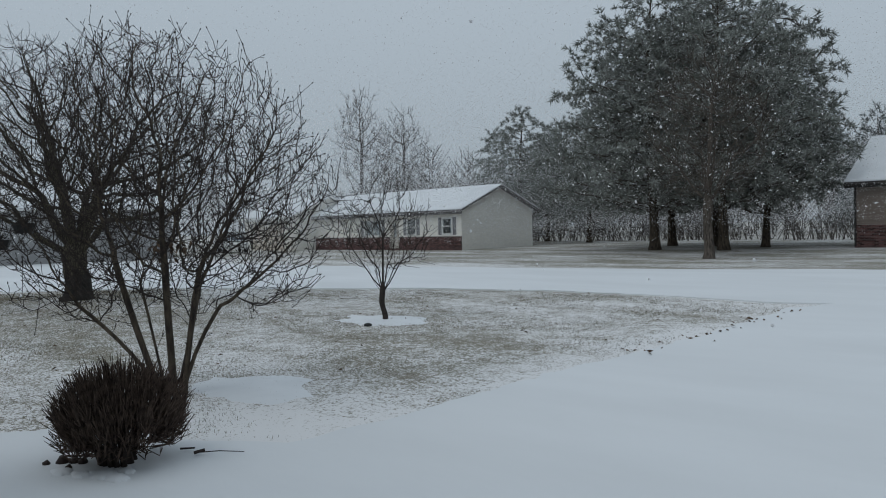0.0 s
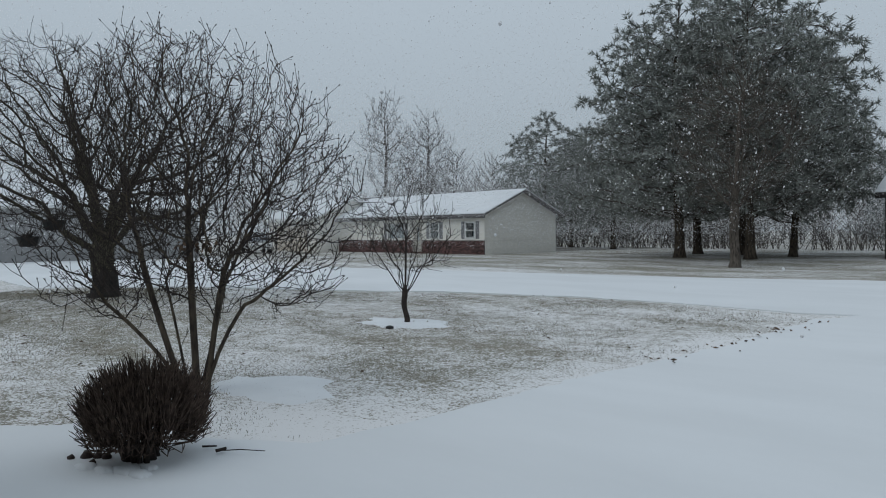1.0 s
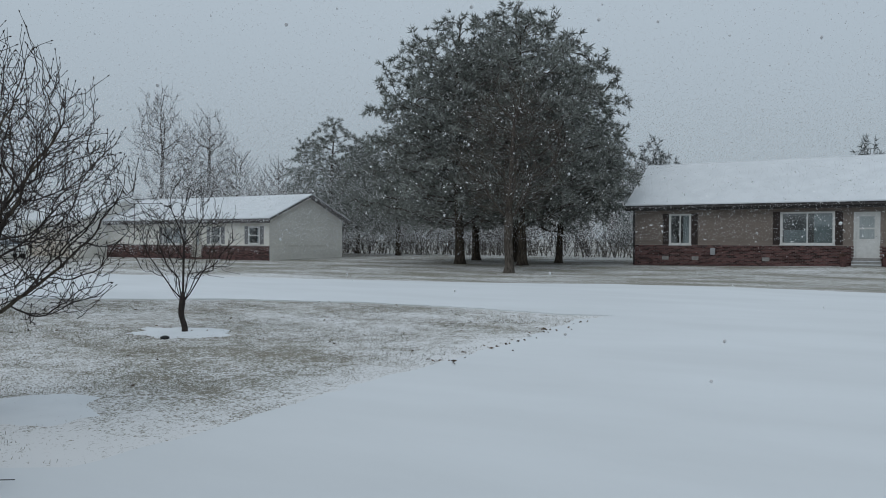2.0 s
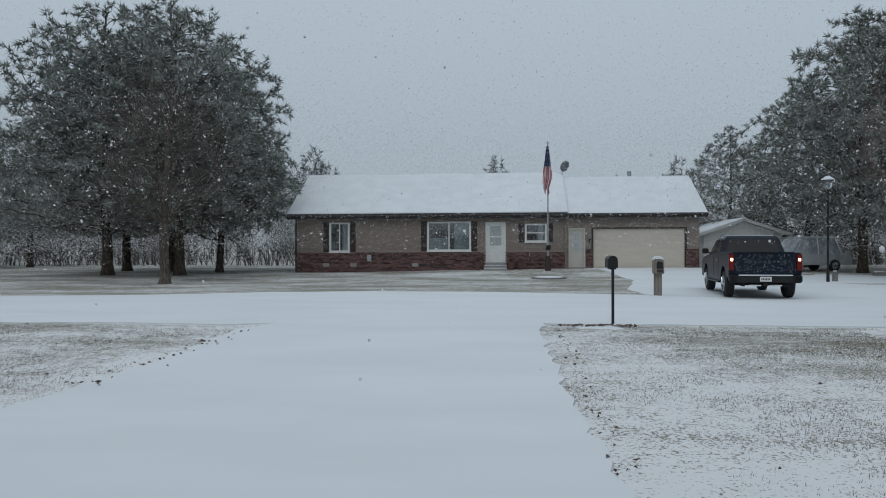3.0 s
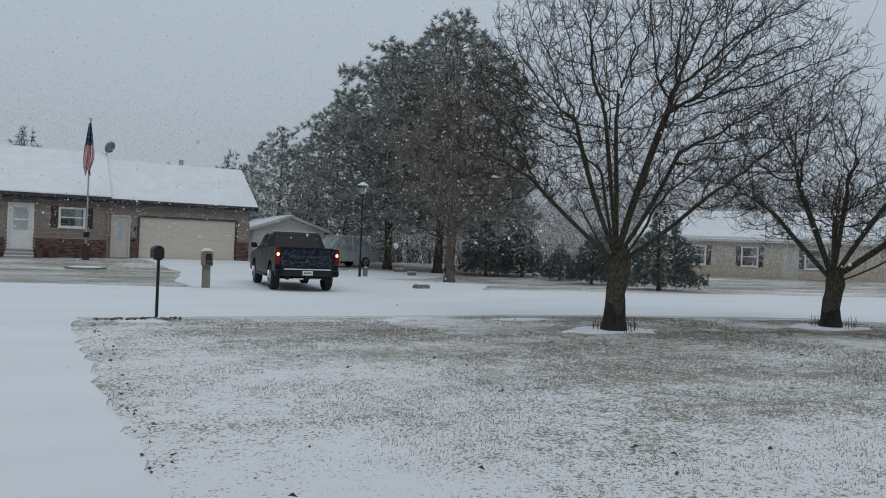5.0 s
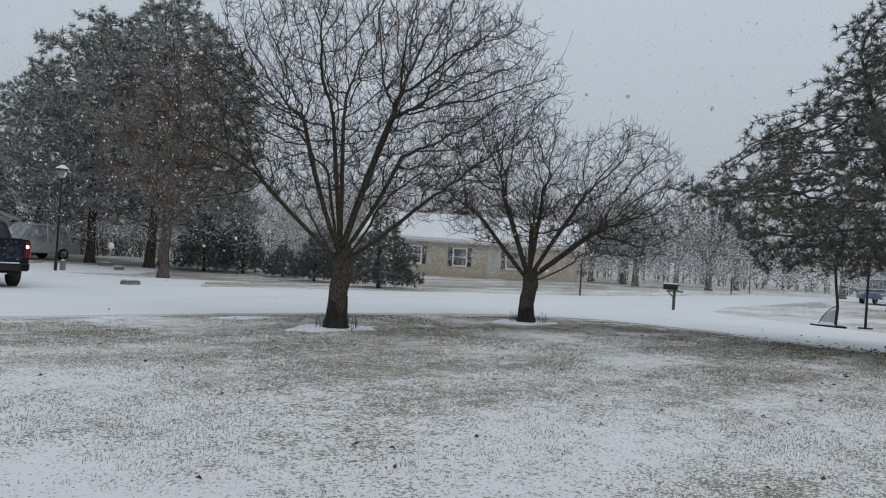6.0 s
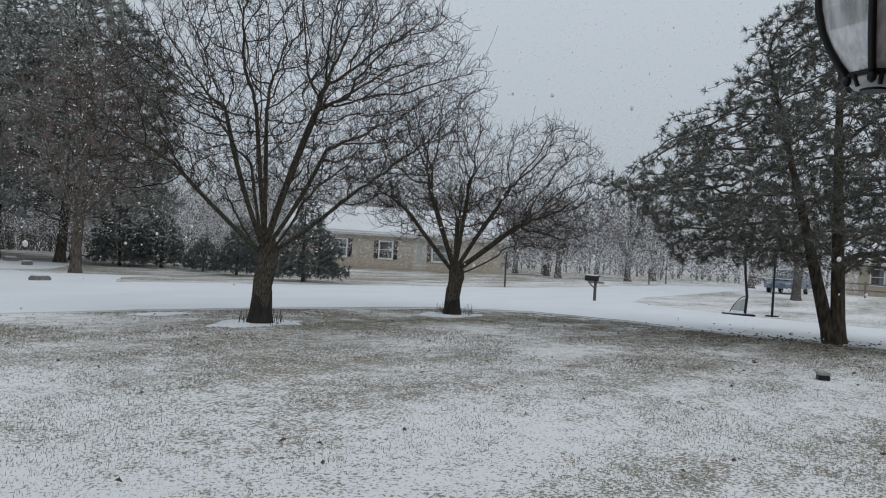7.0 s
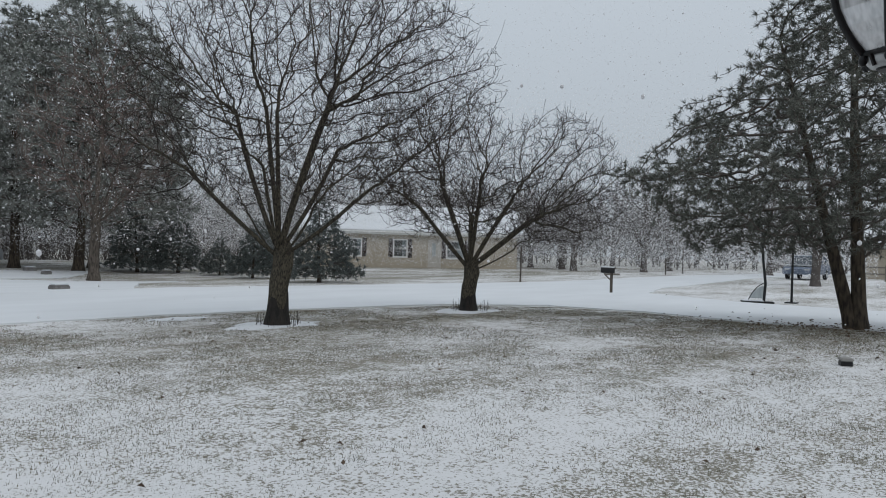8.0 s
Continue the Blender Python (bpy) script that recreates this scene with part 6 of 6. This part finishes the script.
def wall_lantern():
    ax, ay, zb = 2.155, 0.192, 2.043
    t = thing("wall_lantern", pose(ax, ay, zb), "black metal wall lantern with clear streaky curved glass", "wall lamp")
    prof = [(0.0, 0.066), (0.03, 0.091), (0.07, 0.116), (0.11, 0.134), (0.165, 0.147), (0.22, 0.151), (0.28, 0.151)]

    def ring(z, r, a):
        return (r * math.cos(a), r * math.sin(a), z)
    for k in range(6):
        a0, a1 = math.pi / 3 * k + math.pi, math.pi / 3 * (k + 1) + math.pi
        s = Soup()
        for z, r in prof:
            s.v += [ring(z, 0.975 * r, a0), ring(z, 0.975 * r, a1)]
        s.f = [(2 * i, 2 * i + 1, 2 * i + 3, 2 * i + 2) for i in range(len(prof) - 1)]
        o = part("pane", s, STREAKED, t, "clear streaky glass pane with reflections painted white")
        o.modifiers.new("thick", 'SOLIDIFY').thickness = 0.003
        part("rib", Soup().tube([ring(z, r, a0) for z, r in prof], [0.0095] * len(prof), 8), BLACK, t, smooth=True)
        part("bottom_rail", Soup().tube([ring(0, 0.068, a0), ring(0, 0.068, a1)], [0.007, 0.007], 6), BLACK, t)
        part("top_rail", Soup().tube([ring(0.28, 0.152, a0), ring(0.28, 0.152, a1)], [0.011, 0.011], 6), BLACK, t)
        part("foot_knob", Soup().tube([ring(z, 0.068, a0) for z in (-0.03, -0.024, -0.016, -0.008, 0.0)], [0.003, 0.009, 0.011, 0.009, 0.006], 10), BLACK, t, smooth=True)
        part("base_rib", Soup().tube([ring(-0.002, 0.064, a0 + 0.35), ring(-0.03, 0.05, a0 + 0.35)], [0.006, 0.006], 6), BLACK, t)
    part("base_glass", Soup().tube([(0, 0, -0.034), (0, 0, -0.028), (0, 0, -0.016), (0, 0, -0.003)], [0.03, 0.05, 0.058, 0.06], 18), FROST, t, "curved pale base glass", smooth=True)
    part("base_ring", Soup().tube([(0, 0, -0.038), (0, 0, -0.033)], [0.03, 0.034], 18), BLACK, t)
    part("roof", Soup().tube([(0, 0, 0.28), (0, 0, 0.32), (0, 0, 0.42), (0, 0, 0.47)], [0.175, 0.14, 0.05, 0.015], 6), BLACK, t)
    part("bulb_holder", Soup().tube([(0, 0, 0.28), (0, 0, 0.12)], [0.02, 0.02], 10), TRIM, t, "white candle holder")
    part("bracket", Soup().tube([(0, 0, 0.45), (0, 0, 0.53), (0, -0.07, 0.56), (0, -0.157, 0.5)], [0.012] * 4, 8), BLACK, t)
    part("back_plate", Soup().box(-0.06, 0.06, -0.157, -0.145, 0.35, 0.6), BLACK, t, bevel=0.004)


wall_lantern()


# ---- background woods and fence ----
R2 = random.Random(77)
for k, (x, y, h) in enumerate(((56.5, 20.9, 8.5), (56.5, 31.0, 7.5), (61, 30.5, 8.5), (53.5, 36.5, 8), (66, 22, 8), (63, 13, 8), (52.5, 25.0, 6.0), (55.5, 27.5, 6.5), (45.6, 7.0, 8.0), (65, 27, 8.5))):
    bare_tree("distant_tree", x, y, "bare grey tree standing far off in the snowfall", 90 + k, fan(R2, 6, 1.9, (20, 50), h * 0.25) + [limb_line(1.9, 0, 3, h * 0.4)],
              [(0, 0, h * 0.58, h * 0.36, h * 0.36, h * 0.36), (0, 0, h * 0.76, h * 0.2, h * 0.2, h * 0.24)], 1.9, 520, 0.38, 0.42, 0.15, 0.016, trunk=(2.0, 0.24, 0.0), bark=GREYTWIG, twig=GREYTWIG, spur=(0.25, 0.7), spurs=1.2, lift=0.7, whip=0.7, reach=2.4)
for k, (x, y, s) in enumerate(((62, 40, 1.6),)):
    conifer("spruce", SPRUCE, x, y, 60 * k, s, "round conifer far off in the snowfall", 1.1, "conifers far along the road")


def far_woods():
    rng = random.Random(4)
    ob = thing("far_woods", pose(0, 0, 0), "far line of bare grey woods fading into snowfall", "woods", kind="stuff")
    s = Soup()
    for k in range(660):
        a = radians(rng.uniform(-95, 75) if k < 280 else rng.uniform(-92, -28) if k < 500 else rng.uniform(14, 50))
        d = rng.uniform(95, 150) if k < 280 else rng.uniform(78, 112)
        x, y = d * math.sin(-a), d * math.cos(a)
        h = rng.uniform(5, 9) if k < 280 else rng.uniform(6, 11)
        s.tube([(x, y, -0.2), (x + rng.uniform(-0.8, 0.8), y, h)], [0.06 + 0.05 * rng.random(), 0.02], 4, cap=False)
        for j in range(26):
            z = h * rng.uniform(0.05, 0.95)
            q, L = rng.uniform(0, 6.28), (h - z) * 0.5 + 0.9
            s.tube([(x, y, z), (x + L * 0.5 * math.cos(q), y + L * 0.5 * math.sin(q), z + L * 0.45), (x + L * 0.8 * math.cos(q + 0.4), y + L * 0.8 * math.sin(q + 0.4), z + L)], [0.05, 0.035, 0.025], 3, cap=False)
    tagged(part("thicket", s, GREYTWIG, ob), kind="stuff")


far_woods()


def brush(name, x0, x1, y, depth, h, n, seed, label):
    """A tangled bank of bare shrubs."""
    rng = random.Random(seed)
    ob = thing(name, pose(0, 0, 0), label, "shrubs", kind="stuff")
    s = Soup()
    for k in range(n):
        x, yy = rng.uniform(x0, x1), y + rng.uniform(0, depth)
        z, hh = gz(x, yy) - 0.1, h * rng.uniform(0.5, 1.1)
        lean = rng.uniform(-0.8, 0.8) * hh
        s.tube([(x, yy, z), (x + lean * 0.4, yy, z + hh * 0.5), (x + lean, yy + rng.uniform(-0.3, 0.3), z + hh)], [0.035, 0.025, 0.012], 3, cap=False)
        for j in range(7):
            u = rng.uniform(0.15, 0.9)
            px, pz, q = x + lean * u * u, z + hh * u, rng.uniform(-1, 1)
            s.tube([(px, yy, pz), (px + q * 0.35 * hh, yy + rng.uniform(-0.3, 0.3), pz + hh * 0.3)], [0.016, 0.008], 3, cap=False)
    tagged(part("thicket", s, GREYTWIG, ob), kind="stuff")


brush("brush_bank", -52, -12.5, 53, 5, 2.0, 450, 6, "tangled grey brush behind the pines")
brush("brush_bank", 18, 50, 56, 5, 3.2, 700, 7, "tangled grey brush beyond the small spruces")


# ---- loose litter, grass and snowfall ----
def inside(x, y, poly):
    hit = False
    for i in range(len(poly)):
        (x0, y0), (x1, y1) = poly[i], poly[i - 1]
        if (y0 > y) != (y1 > y) and x < (x1 - x0) * (y - y0) / (y1 - y0) + x0:
            hit = not hit
    return hit


LAWN_LEFT = [(-5.05, 13.3), (-4.9, 9.4), (-4.95, 7), (-4.85, 5.4), (-4.7, 3.1), (-6.5, 2.0), (-7.0, 1.4), (-20, 0.9), (-22, 5.2), (-18.6, 9.0), (-15.8, 11.0), (-13.9, 12.6), (-11, 13.8), (-8, 14.1), (-5.7, 13.9)]
LAWN_RIGHT = [(0.75, 0.1), (0.72, 4.5), (0.6, 7.8), (0.56, 12.9), (1.2, 13.9), (9.2, 13.7), (12.2, 13.2), (17.2, 11.6), (19, 9.6), (18.8, 7), (16.9, 3.8), (16.7, 1.2), (17, 0.1)]


def grass():
    rng = np.random.default_rng(9)
    verts, faces = [], []
    for poly, n in ((LAWN_LEFT, 150000), (LAWN_RIGHT, 290000)):
        x0, x1 = min(p[0] for p in poly), max(p[0] for p in poly)
        y0, y1 = min(p[1] for p in poly), max(p[1] for p in poly)
        for k in range(n):
            x, y = rng.uniform(x0, x1), rng.uniform(y0, y1)
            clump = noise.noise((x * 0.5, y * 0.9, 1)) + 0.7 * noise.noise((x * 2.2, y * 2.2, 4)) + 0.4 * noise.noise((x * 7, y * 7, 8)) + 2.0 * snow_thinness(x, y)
            if clump < rng.uniform(-0.35, 0.5) or not inside(x, y, poly):
                continue
            d = math.hypot(x, y)
            h, w = rng.uniform(0.008, 0.028), 0.0013 + 0.00026 * d
            a, z = rng.uniform(0, 6.28), gz(x, y)
            lx, ly = rng.uniform(-1, 1) * h * 0.6, rng.uniform(-1, 1) * h * 0.6
            i = len(verts)
            verts += [(x - w * math.cos(a), y - w * math.sin(a), z), (x + w * math.cos(a), y + w * math.sin(a), z), (x + lx, y + ly, z + h)]
            faces.append((i, i + 1, i + 2))
    me = bpy.data.meshes.new("grass")
    me.from_pydata(verts, [], faces)
    me.materials.append(BLADE)
    tagged(new("grass", me), "short dry grass blades poking through thin snow", "grass", kind="stuff")


grass()


def litter():
    rng = random.Random(12)
    s = Soup()
    spots = [(p, 150) for p in (LAWN_LEFT, LAWN_RIGHT)]
    for poly, n in spots:
        x0, x1 = min(p[0] for p in poly), max(p[0] for p in poly)
        y0, y1 = min(p[1] for p in poly), max(p[1] for p in poly)
        for k in range(n):
            x, y = rng.uniform(x0, x1), rng.uniform(y0, y1)
            if inside(x, y, poly):
                leaf_at(s, rng, x, y, rng.uniform(0.015, 0.04))
    for k in range(70):  # brown tufts along the edge of the drive
        u = rng.random()
        leaf_at(s, rng, 0.80 + rng.gauss(0, 0.07), 3.5 + 9.5 * u, rng.uniform(0.012, 0.03))
    for k in range(120):
        leaf_at(s, rng, rng.uniform(0.9, 2.3), 13.75 + rng.uniform(-0.15, 0.15), rng.uniform(0.02, 0.05))
    for k in range(40):
        leaf_at(s, rng, -4.9 + rng.gauss(0, 0.15), rng.uniform(8, 13.2), rng.uniform(0.02, 0.045))
    for k in range(420):  # cones and needles under the pine
        a, r = rng.uniform(0, 6.28), abs(rng.gauss(0, 2.2))
        leaf_at(s, rng, 16.6 + r * math.cos(a) * 1.0, 2.6 + r * math.sin(a) * 1.3, rng.uniform(0.02, 0.05))
    tagged(part("leaf_litter", s, DEAD_LEAF), "scattered dead leaves and clods on the snowy lawn", "leaves", kind="stuff")


def leaf_at(s, rng, x, y, r):
    z, k = gz(x, y) + 0.03, len(s.v)
    a = rng.uniform(0, 6.28)
    for q in range(4):
        w = a + q * 1.57
        s.v.append((x + r * math.cos(w) * (1 if q % 2 else 0.6), y + r * math.sin(w) * (1 if q % 2 else 0.6), z + rng.uniform(-0.01, 0.02)))
    s.v.append((x, y, z + r * 0.6))
    s.f += [(k + q, k + (q + 1) % 4, k + 4) for q in range(4)]


litter()


def basal_shoots(x, y, n, seed, r=0.45):
    rng = random.Random(seed)
    s = Soup()
    for k in range(n):
        a, q = rng.uniform(0, 6.28), r * rng.uniform(0.6, 1.2)
        px, py = q * math.cos(a), q * math.sin(a)
        s.tube([(px, py, -0.02), (px + rng.uniform(-0.05, 0.05), py + rng.uniform(-0.05, 0.05), rng.uniform(0.08, 0.32))], [0.006, 0.003], 3, cap=False)
    ob = part("basal_shoot", s, TWIG)
    ob.matrix_world = on(x, y)
    tagged(ob, "thin dry shoots round the foot of a trunk", "shoots", kind="stuff")


basal_shoots(9.75, 10.84, 40, 1)
basal_shoots(15.7, 10.37, 45, 2)


def snowfall():
    """Flakes in the air: few and small near the house, a dense curtain farther away."""
    rng = np.random.default_rng(5)

    def flakes(n, d0, d1, top, size, spread):
        n = int(n)
        az = np.radians(rng.uniform(-95, 85, n))
        d = np.sqrt(rng.uniform(d0 * d0, d1 * d1, n))
        c = np.stack([d * np.sin(az), d * np.cos(az), rng.uniform(0.1, 1, n) ** 1.0 * top], 1)
        r = size * d * rng.uniform(1 - spread, 1 + spread, n)
        v = rng.normal(size=(n, 2, 3))
        v /= np.linalg.norm(v, axis=2, keepdims=True)
        a, b = v[:, 0], v[:, 1]
        return np.stack([c + a * r[:, None], c + b * r[:, None], c - (a + b) * 0.6 * r[:, None]], 1)

    tri = np.concatenate([flakes(260, 2.5, 9, 6, 0.0016, 0.6), flakes(4500, 10, 25, 12, 0.0016, 0.6), flakes(16000, 20, 36, 15, 0.0012, 0.6), flakes(220000, 24, 40, 14, 0.0006, 0.5), flakes(640000, 43, 75, 12, 0.00062, 0.5), flakes(380000, 40, 75, 6, 0.00062, 0.5)])
    n = len(tri)
    me = bpy.data.meshes.new("falling_snow")
    me.vertices.add(n * 3)
    me.vertices.foreach_set("co", tri.reshape(-1))
    me.loops.add(n * 3)
    me.loops.foreach_set("vertex_index", np.arange(n * 3, dtype=np.int32))
    me.polygons.add(n)
    me.polygons.foreach_set("loop_start", np.arange(0, n * 3, 3, dtype=np.int32))
    me.update(calc_edges=True)
    me.materials.append(FLAKE)
    tagged(new("falling_snow", me), "white snowflakes falling through the air", "snowfall", kind="stuff")


snowfall()


def near_flakes():
    rng = random.Random(31)
    bm = bmesh.new()
    for k in range(150):
        a, d = radians(rng.uniform(-92, 80)), rng.uniform(2.5, 8.0)
        m = Matrix.Translation((d * math.sin(-a), d * math.cos(a), 1.5 + d * rng.uniform(-0.2, 0.33)))
        r = rng.uniform(0.004, 0.010)
        bmesh.ops.create_icosphere(bm, subdivisions=1, radius=r, matrix=m @ Matrix.Diagonal((1, 1, rng.uniform(0.8, 1.5), 1)))
    me = bpy.data.meshes.new("large_flake")
    bm.to_mesh(me)
    bm.free()
    me.shade_smooth()
    me.materials.append(FLAKE)
    tagged(new("large_flake", me), "large white snowflakes drifting near the house", "snowfall", kind="stuff")


near_flakes()
